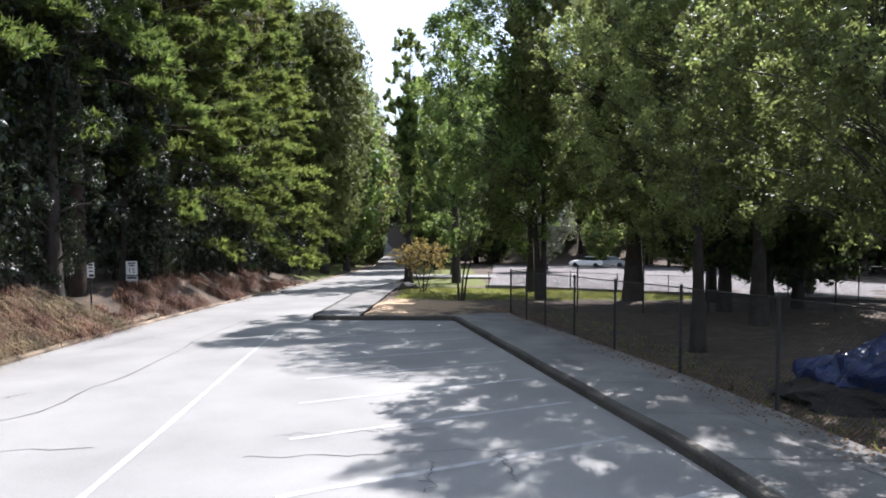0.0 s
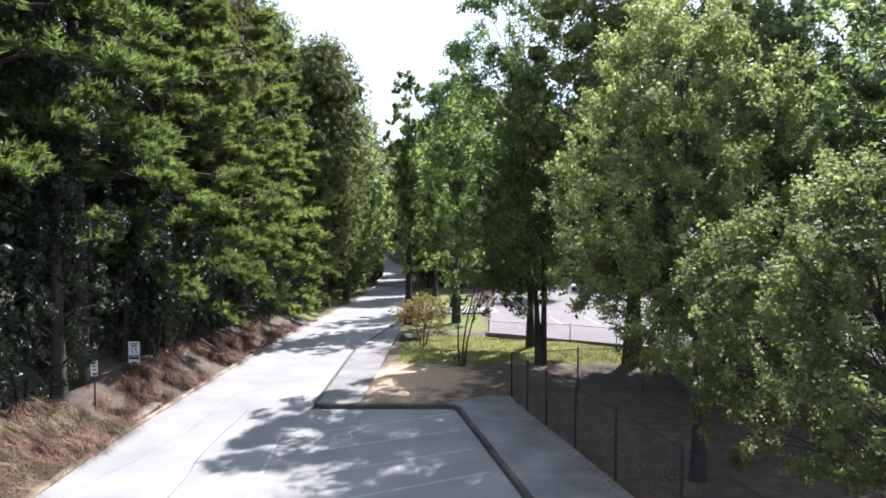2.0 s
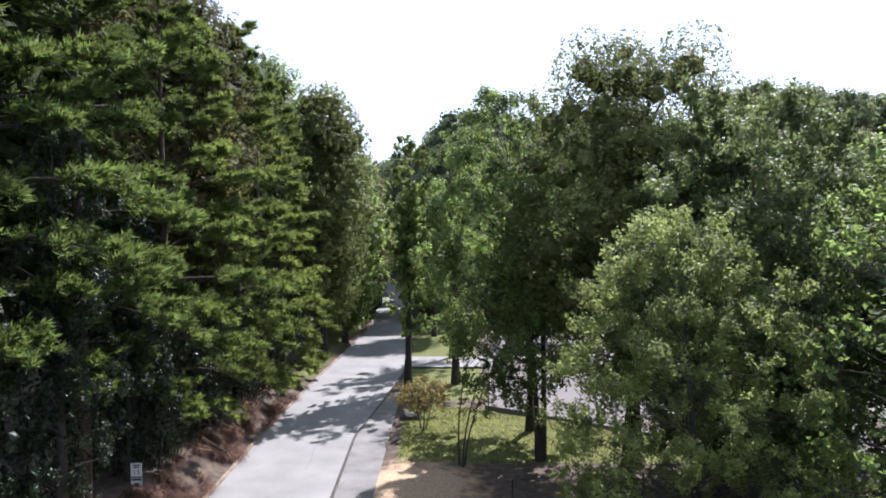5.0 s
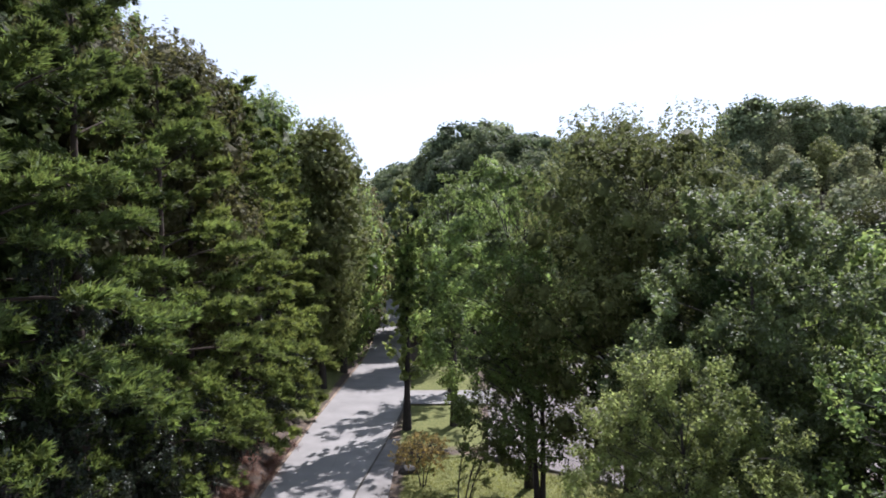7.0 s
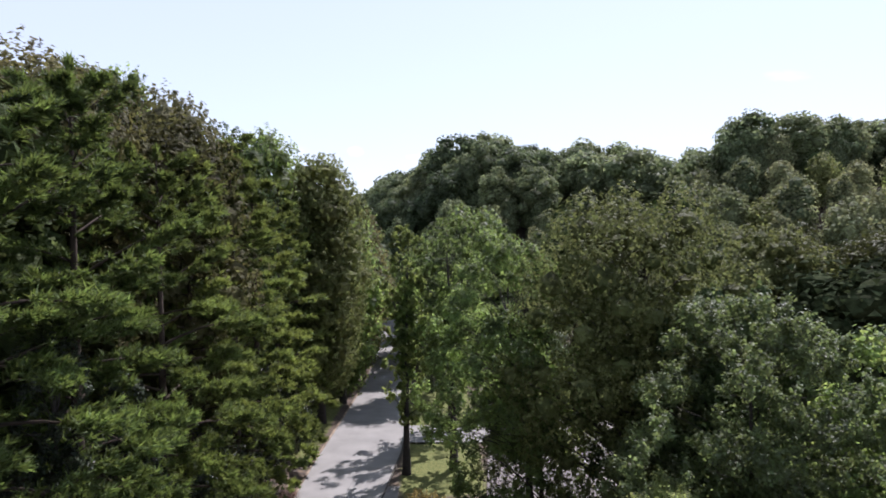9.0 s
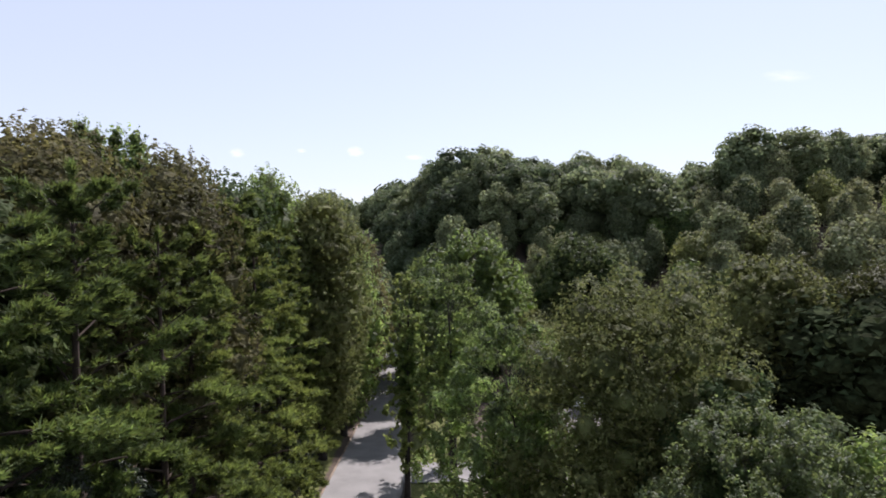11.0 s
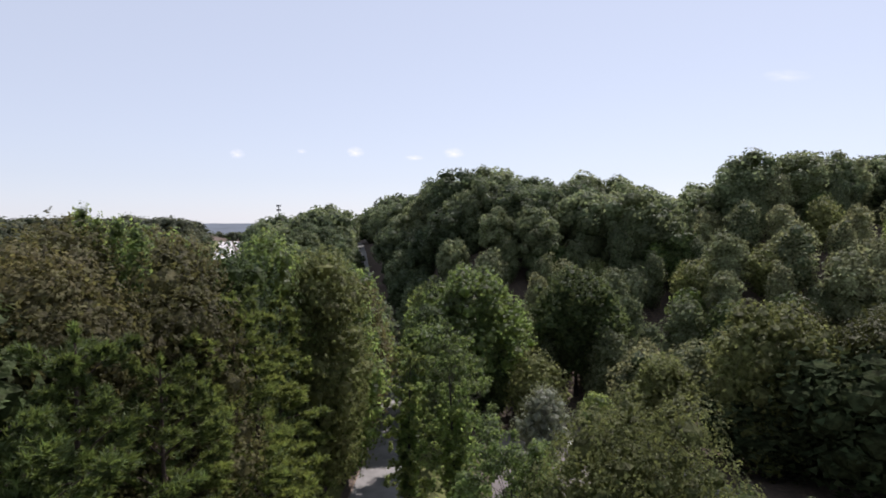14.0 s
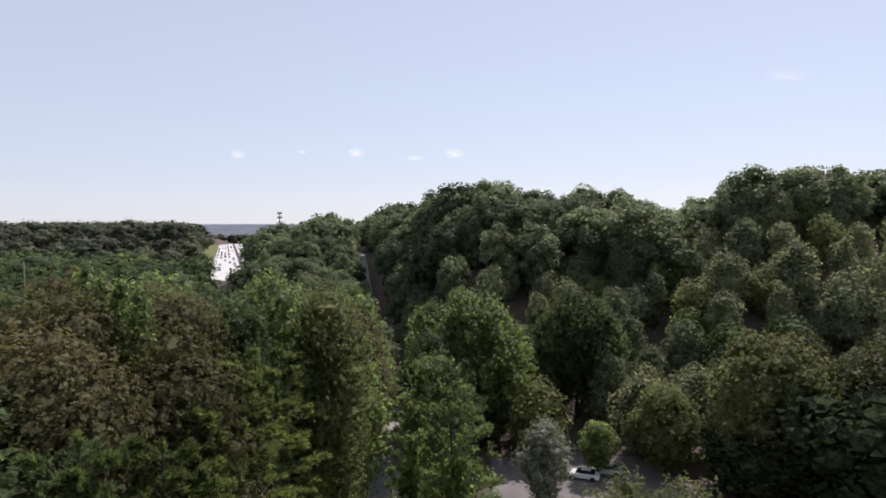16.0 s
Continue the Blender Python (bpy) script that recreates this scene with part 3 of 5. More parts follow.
def shell(lc, lr, out, leaves, r, up=0.3, rough=0.45, sprig=0.0, bunch=9):
    """Places and facings of leaves spread over the outer side of every lobe, singly or bunched on sprigs that reach outward and up."""
    leaves = leaves // bunch if sprig else leaves
    count = np.maximum(5, (leaves * lr ** 2 / (lr ** 2).sum()).astype(int))
    lobe = np.repeat(np.arange(len(lc)), count)
    k = np.concatenate([np.arange(q) for q in count]) + 0.5
    axis = unit(out + np.array([0, 0, up]))
    side = unit(np.cross(axis, np.array([0.31, 0.83, 0.47])))
    turn = k * 2.399963 + r.uniform(0, 6.28, len(lc))[lobe]
    ct = np.clip(1 - 1.35 * k / count[lobe] + r.normal(0, 0.04, len(k)), -1, 1)
    st = np.sqrt(1 - ct ** 2)
    d = axis[lobe] * ct[:, None] + side[lobe] * (st * np.cos(turn))[:, None] + np.cross(axis, side)[lobe] * (st * np.sin(turn))[:, None]
    c = lc[lobe] + d * (lr[lobe] * r.choice([0.84, 0.92, 0.98, 1.04], len(k), p=[0.3, 0.35, 0.25, 0.1]) * r.uniform(0.95, 1.05, len(k)))[:, None]
    if sprig:
        way = unit(d * 0.7 + np.array([0, 0, 0.75]) + r.normal(size=d.shape) * 0.35) * (sprig * r.uniform(0.5, 1.1, len(d)))[:, None]
        along = r.uniform(-0.35, 1.0, (len(d), bunch, 1))
        loose = r.normal(size=(len(d), bunch, 3)) * (0.26 * sprig * (1.15 - 0.7 * along))
        c = (c[:, None] + way[:, None] * along + loose).reshape(-1, 3)
        d = (d[:, None] + loose / sprig * 0.5).reshape(-1, 3)
        rough = 0.35
    return c, d + r.normal(size=d.shape) * rough + np.array([0, 0, 0.15])


def tufted(lc, lr, out, leaves, r, tufts, up, loose, spray, haze=0.24):
    """Places and facings of leaves, gathered in tufts on the outer side of every lobe."""
    lobes = len(lc)
    n = lobes * tufts
    lobe = np.repeat(np.arange(lobes), tufts)
    d = unit(ball_points(r, n) + out[lobe] * 0.75 + np.array([0, 0, up]))
    size = r.uniform(0.7, 1.3, n)
    share = size ** 2 * lr[lobe] ** 2
    which = r.choice(n, leaves, p=share / share.sum())
    w, q = lobe[which], d[which]
    if spray:
        reach = r.uniform(0.35, 1.0, leaves) ** 0.7 * (1.25 * size[which] + 0.2)
        sd = ball_points(r, leaves)
        c = lc[w] + (q * reach[:, None] + sd * (haze * r.uniform(0.2, 1, leaves))[:, None]) * lr[w][:, None]
        return c, sd * 0.8 + q * 0.3 + np.array([0, 0, 0.45]) + r.normal(size=(leaves, 3)) * loose, lc[lobe], lc[lobe] + d * (lr[lobe] * (1.2 * size + 0.15))[:, None]
    sd = unit(ball_points(r, leaves) + q * 0.7)
    c = lc[w] + (q * (0.6 + 0.25 * size[which])[:, None] + sd * (0.5 * size[which] * r.uniform(0.45, 1.2, leaves))[:, None]) * lr[w][:, None] * np.array([1, 1, 1.2])
    return c, sd + q * 0.3 + r.normal(size=(leaves, 3)) * loose + np.array([0, 0, 0.25]), None, None


def broad_tree(name, seed, height, radius, base, leaf, leaves, mat, label, stems=1, lobes=44, trunk_r=None, bark=None, spread_low=0.8, limbs=True, slim=0.7, lump=1.6, loose=0.45,
               core=0.8, tufts=6, up=0.3, spray=False, far=False, taper=0.2, full=2.0, lean=(0.0, 0.0), even=None, haze=0.24, fine=False, sprig=0.0):
    """A broad-leaved tree with its foot at the origin: trunk with limbs, and a crown of leaves gathered in many lobes."""
    r = np.random.default_rng(seed)
    root = tagged(new(name), label, "tree")
    mid, half = (base + height) / 2, (height - base) / 2
    # lobes over an uneven, egg-shaped crown
    lobes = int(lobes * 1.5)
    k = np.arange(lobes)
    cz = 1 - 2 * (k + 0.5) / lobes
    ca = k * 2.399963 + r.uniform(0, 6.28)
    ring = (1 - np.abs(cz) ** full) ** (1 / full)
    d = np.c_[np.cos(ca) * ring, np.sin(ca) * ring, cz] + r.normal(0, 0.07, (lobes, 3))
    d[:, 2] = np.clip(d[:, 2], -0.95, 0.95)
    even = far if even is None else even
    skin = 4 * math.pi * ((radius ** 3.2 + 2 * (radius * half) ** 1.6) / 3) ** 0.625
    lr = r.uniform(0.7, 1.35, lobes) * max(radius * lump / math.sqrt(lobes), math.sqrt(1.25 * skin / (math.pi * lobes)) if even else 0)
    edge = np.maximum(0.35, 1 - lr / radius * 0.85)
    swell = 1 + 0.16 * np.sin(2 * ca + seed) + 0.1 * np.sin(3 * ca + 2 * seed)
    rad = edge * swell * r.uniform(0.8, 1.08, lobes) * np.where(d[:, 2] < -0.25, spread_low, 1)
    rad[::6] *= 0.5
    egg = 1 - taper * np.maximum(d[:, 2], -0.3)
    lc = np.c_[d[:, 0] * radius * rad * egg, d[:, 1] * radius * rad * egg, mid + d[:, 2] * (half - 0.55 * lr.mean()) * np.where(k % 6 == 0, 0.5, r.uniform(0.84, 1.03, lobes))]
    if taper >= 0.6:
        # cone: widest low down, narrowing to the tip
        h = (cz + 1) / 2
        lr *= 1.15 - 0.6 * h
        wide = np.minimum(1, 0.5 + h * 3.5) * ((1 - h) ** 0.75 + 0.04) * swell * r.uniform(0.7, 1.0, lobes)
        wide[::6] *= 0.5
        lc = np.c_[np.cos(ca) * (radius - lr * 0.6) * wide, np.sin(ca) * (radius - lr * 0.6) * wide, base + lr * 0.5 + h * (height - base - lr)]
    out = unit(lc - np.array([0, 0, mid - 0.25 * half]))
    if even:
        (c, nrm), twig0, twig1 = shell(lc, lr, out, leaves, r, up, sprig=sprig), None, None
    else:
        c, nrm, twig0, twig1 = tufted(lc, lr, out, leaves, r, tufts, up, loose, spray, haze)
    # the crown fills its height and radius, and may hang to one side of the trunk
    tall = (height - base) / (np.percentile(c[:, 2], 99.6 if sprig else 98.6) - base)
    broad = min(1.0, radius / np.percentile(np.hypot(c[:, 0], c[:, 1]), 97.5))
    for p in (c, lc, twig0, twig1):
        if p is not None:
            p[:, 2] = np.where(p[:, 2] > base, base + (p[:, 2] - base) * tall, p[:, 2])
            p[:, :2] = p[:, :2] * broad + np.array(lean) * np.clip(p[:, 2:3] / mid, 0, 1)
    lr = lr * broad
    v, f = leaf_tris(c, nrm, leaf * 1.25, r) if far or fine else leaf_quads(c, nrm, leaf, r, slim)
    # trunk and limbs
    tr = trunk_r or 0.012 * height + 0.05
    pieces = []
    for s in range(stems):
        a = 2 * math.pi * s / max(1, stems) + 0.6
        spread = 0.0 if stems == 1 else 0.28
        t = np.linspace(0, 1, 7)
        sway = r.normal(0, 0.02 * height, 2) + np.array(lean)
        px = spread * math.cos(a) * (0.4 + 3.2 * t) + sway[0] * t ** 2
        py = spread * math.sin(a) * (0.4 + 3.2 * t) + sway[1] * t ** 2
        line = np.c_[px, py, t * (height * 0.86)]
        rt = tr * (1 - 0.85 * t) * (0.8 if stems > 1 else 1)
        rt[0] *= 1.45
        line[0, 2] = -0.25
        pieces.append(tube(line, rt, 8 if limbs else 5))
        for q in range(s, lobes, stems * ((3 if fine else 1) if limbs else 6)):
            z0 = np.clip(lc[q, 2] - np.hypot(lc[q, 0], lc[q, 1]) * r.uniform(0.1, 0.75) - 0.2, min(base * 0.9, height * 0.5), height * 0.8)
            u = z0 / (height * 0.86)
            p0 = np.array([np.interp(u, t, px), np.interp(u, t, py), z0])
            bend = (p0 + lc[q]) / 2 + np.array([0, 0, 0.12 * np.linalg.norm(lc[q] - p0)])
            w = np.linspace(0, 1, 4)[:, None]
            path = p0 * (1 - w) ** 2 + 2 * bend * w * (1 - w) + lc[q] * w ** 2
            r0 = (0.5 if spray else 1) * max(0.018, tr * (1 - 0.85 * u) * 0.42 * min(1, math.sqrt(36 / lobes)) * r.uniform(0.6, 1.3))
            pieces.append(tube(path, np.linspace(r0, 0.012, 4), 4))
    if twig0 is not None:
        for p, e in zip(twig0[::3 if fine else 1], twig1[::3 if fine else 1]):
            pieces.append(tube(np.stack([p, (p + e) / 2 + [0, 0, 0.04], e]), [0.008, 0.006, 0.003], 3))
    child("trunk", np_mesh("trunk", *joined(pieces), bark or BARK, smooth=True), root)
    crown = child("crown", np_mesh("crown", v, f, mat), root)
    if core:
        if far:
            mids = lc[::5] * np.array([0.4, 0.4, 0.6]) + np.array([0, 0, mid * 0.4])
            inner = joined([boughs_inside(lc, lr, core * 0.78, r), boughs_inside(mids, np.full(len(mids), min(radius, half)), core * (0.5 if even else 0.34), r)])
        else:
            n = int(leaves * 0.1)
            hub = np.array([0, 0, mid])
            p = (lc[r.integers(0, lobes, n)] - hub) * r.uniform(0.35, 0.85, (n, 1)) * core + hub
            inner = leaf_quads(p + r.normal(0, 0.3 * lr.mean(), (n, 3)), ball_points(r, n), leaf * 1.9, r, 0.8)
        child("inner_foliage", np_mesh("inner_foliage", *inner, mat), root)
    return root


def pine_tree(name, seed, height, base, spread, label, tufts=34, needles=16, step=1.3, limbs=4, needle=0.36):
    """A loblolly pine: straight trunk and drooping limbs that end in plumes of needle tufts."""
    r = np.random.default_rng(seed)
    root = tagged(new(name), label, "tree")
    pieces, c0, dirs = [], [], []
    t = np.linspace(0, 1, 8)
    lean = r.normal(0, 0.25, 2)
    axis = np.c_[lean[0] * t ** 2, lean[1] * t ** 2, t * height]
    axis[0, 2] = -0.3
    tr = 0.011 * height + 0.05
    pieces.append(tube(axis, tr * (1.02 - 0.95 * t) + 0.02, 8))
    z, turn = base, 0.0
    while z < height - 0.3:
        u = (z - base) / (height - base)
        reach = spread * (1 - u ** 1.6 * 0.86) * (0.75 + 0.25 * min(1, u * 5))
        turn += 0.9
        for k in range(limbs):
            a = turn + 6.283 * k / limbs + r.uniform(-0.45, 0.45)
            ln = max(0.5, reach * r.uniform(0.55, 1.2))
            zz = z + r.uniform(-0.35, 0.35)
            rise = (0.15 + 0.8 * u) * ln * r.uniform(0.3, 1.4)
            droop = (1 - u) * 0.45 * ln
            w = np.linspace(0, 1, 6)
            rad = np.array([math.cos(a), math.sin(a)])
            side = np.array([-rad[1], rad[0]])
            curl = r.normal(0, 0.12) * ln
            line = np.c_[(rad[None] * (w * ln)[:, None] + side[None] * (curl * w ** 2)[:, None]), zz + rise * w - droop * w ** 2.2]
            line[:, :2] += lean * (zz / height) ** 2
            pieces.append(tube(line, np.linspace(0.02 + 0.012 * ln, 0.008, 6), 5))
            # plume: side twigs fanning off the outer part of the limb
            for j in range(int(8 + ln * 3.4)):
                s = r.uniform(0.36, 1.0)
                p = np.array([np.interp(s, w, line[:, i]) for i in range(3)])
                ang = r.choice([-1, 1]) * r.uniform(0.15, 0.75)
                far_out = (0.45 + 0.36 * ln * (1.1 - s)) * r.uniform(0.7, 1.25)
                dv = np.array([*(rad * math.cos(ang) + side * math.sin(ang)), r.uniform(-0.12, 0.22)])
                e = p + dv * far_out
                if j % 2 == 0:
                    pieces.append(tube(np.stack([p, (p + e) / 2 + [0, 0, 0.04], e]), [0.012, 0.009, 0.005], 3))
                m = max(2, int(tufts / 6))
                for h in np.linspace(0.35, 1.05, m):
                    c0.append(p + dv * far_out * h + r.normal(0, 0.07, 3))
                    dirs.append(dv + np.array([0, 0, 0.25]))
        for k in range(5):
            a = r.uniform(0, 6.283)
            p = np.array([*(lean * (z / height) ** 2), z + r.uniform(-0.5, 0.5)])
            dv = np.array([math.cos(a), math.sin(a), r.uniform(-0.3, 0.4)])
            for h in np.linspace(0.3, 1.5, 5):
                c0.append(p + dv * h * r.uniform(0.7, 1.1) + r.normal(0, 0.09, 3))
                dirs.append(dv + np.array([0, 0, 0.2]))
        z += step * r.uniform(0.7, 1.25)
    for k in range(12):
        c0.append(np.array([lean[0], lean[1], height - 0.1 + 0.05 * k]))
        dirs.append(np.array([0, 0, 1.0]))
    c0, dirs = np.array(c0), np.array(dirs)
    m = len(c0) * needles
    d = unit(np.repeat(dirs, needles, 0) * 0.75 + r.normal(size=(m, 3)) * np.array([0.55, 0.55, 0.42]) + np.array([0, 0, 0.2]))
    o = np.repeat(c0, needles, 0) + r.normal(0, 0.04, (m, 3))
    sd = unit(np.cross(d, r.normal(size=(m, 3))))
    ln = (needle * r.uniform(0.6, 1.15, m))[:, None]
    wd = 0.03 * needle / 0.3 * (16 / needles) ** 0.5
    v = np.stack([o - sd * wd, o + sd * wd, o + d * ln], 1).reshape(-1, 3)
    child("trunk", np_mesh("trunk", *joined(pieces), PINE_BARK, smooth=True), root)
    child("crown", np_mesh("crown", v, np.arange(len(v)).reshape(-1, 3), NEEDLE), root)
    return root


def foot(x, y, turn=0.0, s=1.0, sz=None):
    return Matrix.Translation((x, y, float(land(x, y)))) @ Matrix.Rotation(turn, 4, "Z") @ Matrix.Diagonal((s, s, sz or s, 1))


def stand(ob, x, y, turn=0.0, s=1.0, sz=None):
    ob.matrix_basis = foot(x, y, turn, s, sz)
    return ob


def grown(kind, name, seed, x, y, top, *args, **kw):
    """A tree whose tip reaches the height top above the datum."""
    return stand(kind(name, seed, top - float(land(x, y)), *args, **kw), x, y)


# trees over the fence and lawn
SPRAY = dict(spray=True, core=0.7, tufts=5, up=0.6, slim=0.6, loose=0.6, lump=1.75)
grown(broad_tree, "maple_tree", 10, 6.7, 7.8, 6.5, 2.8, 2.7, 0.046, 66000, LEAF_NEAR, "low young maple with yellowish green leaves hanging over the fence", lobes=180, taper=0.3, lean=(-1.0, -0.2), spread_low=1.0, haze=0.5, fine=True, **dict(SPRAY, core=0))
grown(broad_tree, "maple_tree", 11, 6.7, 15.0, 10.9, 3.9, 2.5, 0.058, 78000, LEAF_BRIGHT, "egg-shaped maple with yellow-green leaves beside the fence", lobes=180, taper=0.36, lean=(-0.75, -0.3), spread_low=1.0, trunk_r=0.17, haze=0.46, fine=True, **dict(SPRAY, core=0))
grown(broad_tree, "maple_tree", 20, 10.8, 20.0, 15.1, 5.2, 3.4, 0.096, 76000, LEAF_MAPLE, "broad green maple in the shaded yard", lobes=140, haze=0.42, fine=True, **SPRAY)
grown(broad_tree, "maple_tree", 13, 5.3, 30.9, 17.2, 4.6, 3.0, 0.16, 40000, LEAF, "tall twin-trunked maple at the lawn's edge", stems=2, lobes=84, up=0.6, core=0.7, tufts=6, trunk_r=0.2, spread_low=1.0, lean=(-2.0, -1.2))
grown(broad_tree, "oak_tree", 14, 9.9, 30.5, 19.4, 5.5, 3.2, 0.11, 60000, LEAF_OLIVE, "broad dome-shaped oak with olive-brown leaves and a thick trunk", trunk_r=0.42, lobes=80, up=0.5, full=2.3, spread_low=1.0, far=True, core=0.6, sprig=0.4, lean=(-0.9, -2.8))
grown(broad_tree, "maple_tree", 15, 11.2, 11.8, 12.5, 3.4, 3.4, 0.16, 10000, LEAF, "green maple with low hanging boughs", lobes=60, **SPRAY)
grown(broad_tree, "maple_tree", 16, 13.4, 29.5, 14.5, 4.2, 1.3, 0.22, 9000, LEAF_DARK, "dark green tree with a slanting trunk", lobes=46, far=True, even=False)
grown(broad_tree, "oak_tree", 17, 17.3, 32.0, 11.8, 4.6, 1.3, 0.22, 11000, LEAF_DARK, "dark oak with a stout trunk in deep shade", trunk_r=0.4, lobes=54, far=True, even=False)
grown(broad_tree, "oak_tree", 18, 17.0, 21.5, 14.0, 4.6, 3.2, 0.24, 11000, LEAF, "green oak in the shaded yard", lobes=60)
# 78 to 81 deepen the shade of the yard; 80 is added out of view
grown(broad_tree, "maple_tree", 78, 11.8, 24.6, 15.0, 4.0, 1.3, 0.2, 12000, LEAF_DARK, "dark green maple in the shaded yard", lobes=60, up=0.5, far=True, even=False)
grown(broad_tree, "maple_tree", 79, 15.6, 26.0, 12.4, 4.0, 1.3, 0.22, 9000, LEAF_DARK, "dark green maple in the shaded yard", lobes=50, far=True, even=False)
grown(broad_tree, "oak_tree", 80, 20.8, 18.0, 15.0, 4.8, 1.3, 0.22, 8000, LEAF_DARK, "dark oak in the shaded yard", lobes=46, far=True, even=False)
grown(broad_tree, "oak_tree", 81, 21.5, 35.0, 10.5, 4.6, 1.3, 0.25, 8000, LEAF_DARK, "dark oak beside the car park", lobes=46, far=True, even=False)
grown(broad_tree, "oak_tree", 19, 24.0, 27.0, 12.5, 4.8, 1.3, 0.25, 8000, LEAF_DARK, "dark oak at the back of the yard", lobes=50, far=True, even=False)
grown(broad_tree, "poplar_tree", 21, 1.4, 49.6, 18.2, 3.8, 2.4, 0.24, 13000, LEAF, "green tulip poplar beside the road", lobes=60, haze=0.4, **SPRAY)
grown(broad_tree, "poplar_tree", 22, -2.45, 48.4, 17.4, 2.3, 3.6, 0.24, 13000, LEAF, "slim light green poplar with a straight trunk beside the road", lobes=60, haze=0.4, **SPRAY)
grown(broad_tree, "maple_tree", 23, 5.5, 36.0, 13.4, 4.3, 6.0, 0.18, 12000, LEAF_DARK, "leafy dark green tree on the lawn", lobes=70, up=0.4, core=0.7, taper=0.62, far=True, even=False)
grown(broad_tree, "poplar_tree", 26, 1.4, 61.0, 17.4, 3.9, 2.6, 0.24, 13000, LEAF_DARK, "green poplar where the road bends", lobes=60, haze=0.4, **SPRAY)
grown(broad_tree, "poplar_tree", 27, -0.6, 76.0, 15.5, 4.8, 3.0, 0.19, 12000, LEAF, "green poplar where the road bends", lobes=50, up=0.5, far=True, sprig=0.6)
grown(broad_tree, "dogwood_tree", 24, -0.9, 36.3, 1.65, 2.0, 1.4, 0.14, 2200, LEAF_ORANGE, "small airy dogwood turning orange on the lawn", stems=3, trunk_r=0.05, lobes=34, spray=True, core=0, tufts=6, up=0.1, lump=1.9)
grown(broad_tree, "dogwood_tree", 25, 1.2, 30.0, 6.8, 1.9, 2.4, 0.1, 8000, LEAF_BRIGHT, "small many-stemmed green tree on bare earth", stems=3, trunk_r=0.06, lobes=26, spray=True, core=0, tufts=6, lean=(1.9, 0.6))
for seed, x, y, top, wide, mat in ((65, -11.6, 79.0, 20.5, 6.0, LEAF_BROWN), (72, -10.9, 70.5, 20.0, 5.2, LEAF), (66, -12.4, 92.0, 20.5, 6.4, LEAF), (67, -16.5, 105.0, 20.0, 5.8, LEAF_DARK), (68, -1.6, 90.0, 15.2, 5.0, LEAF_DARK), (69, -0.2, 108.0, 17.5, 5.2, LEAF_DARK),
                                   (70, -2.0, 122.0, 15.5, 5.0, LEAF), (71, -18.0, 121.0, 19.5, 5.6, LEAF)):
    grown(broad_tree, "roadside_tree", seed, x, y, top, wide, 1.2, 0.32, 12000, mat, "leafy tree overhanging the distant stretch of road", lobes=60, far=True, sprig=0.9)
# trees in and round the car park
grown(broad_tree, "oak_tree", 28, 5.6, 97.0, 20.6, 9.6, 4.0, 0.3, 21000, LEAF, "large round light green oak beyond the car park", lobes=120, far=True, up=0.45, sprig=0.6)
grown(broad_tree, "oak_tree", 29, 24.0, 105.0, 19.8, 9.0, 4.0, 0.3, 21000, LEAF_DARK, "large round dark oak beyond the car park", lobes=120, far=True, up=0.45, sprig=0.6)
grown(broad_tree, "oak_tree", 30, 41.0, 74.0, 17.7, 8.8, 0.4, 0.28, 23000, LEAF_OLIVE, "oak with yellowing tips at the edge of the car park", lobes=110, far=True, up=0.6, full=2.6, core=0.95, sprig=0.5)
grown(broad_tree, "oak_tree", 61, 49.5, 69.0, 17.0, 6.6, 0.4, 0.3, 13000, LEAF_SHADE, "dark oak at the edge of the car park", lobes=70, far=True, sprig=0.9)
# 82 and 83 are added to shade the ground before them
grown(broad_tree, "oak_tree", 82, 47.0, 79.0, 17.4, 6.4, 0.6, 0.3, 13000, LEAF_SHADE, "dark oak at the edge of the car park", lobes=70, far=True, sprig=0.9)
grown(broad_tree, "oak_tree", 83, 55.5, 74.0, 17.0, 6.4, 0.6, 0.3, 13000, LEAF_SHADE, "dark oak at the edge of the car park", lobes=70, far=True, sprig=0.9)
grown(broad_tree, "maple_tree", 62, 30.8, 82.0, 9.6, 5.6, 1.6, 0.24, 13000, LEAF_OLIVE, "spreading yellow-green maple in the car park", lobes=64, far=True, sprig=0.6)
grown(broad_tree, "willow_tree", 63, 12.3, 70.5, 8.8, 3.6, 1.6, 0.13, 10000, LEAF_PALE, "small pale grey-green tree in the car park", lobes=44, far=True, sprig=0.45)
grown(broad_tree, "maple_tree", 64, 21.5, 82.0, 4.4, 2.8, 1.4, 0.24, 3000, LEAF, "small green tree in the car park", lobes=34, far=True)

# roadside pines and oaks on the bank
PINE = "tall loblolly pine with drooping green boughs on the bank"
for seed, x, y, top, low, wide in ((31, -13.8, 12.6, 21.5, 7.0, 4.6), (32, -13.7, 17.7, 22.3, 7.5, 5.3), (33, -13.3, 22.4, 23.4, 6.4, 5.0), (34, -12.9, 28.6, 21.0, 3.8, 4.8), (38, -13.6, 33.2, 21.5, 2.0, 4.2),
                                   (35, -12.6, 38.0, 22.8, 2.4, 4.2)):
    grown(pine_tree, "pine_tree", seed, x, y, top, low, wide, PINE, needles=15 if y < 30 else 10)
for seed, x, y, top, low, wide in ((36, -13.0, 44.0, 21.5, 2.2, 4.3), (37, -13.4, 51.0, 21.0, 2.0, 4.4), (39, -14.4, 57.0, 20.0, 2.0, 4.4)):
    grown(pine_tree, "pine_tree", seed, x, y, top, low, wide, PINE, tufts=24, needle=0.44, needles=7)
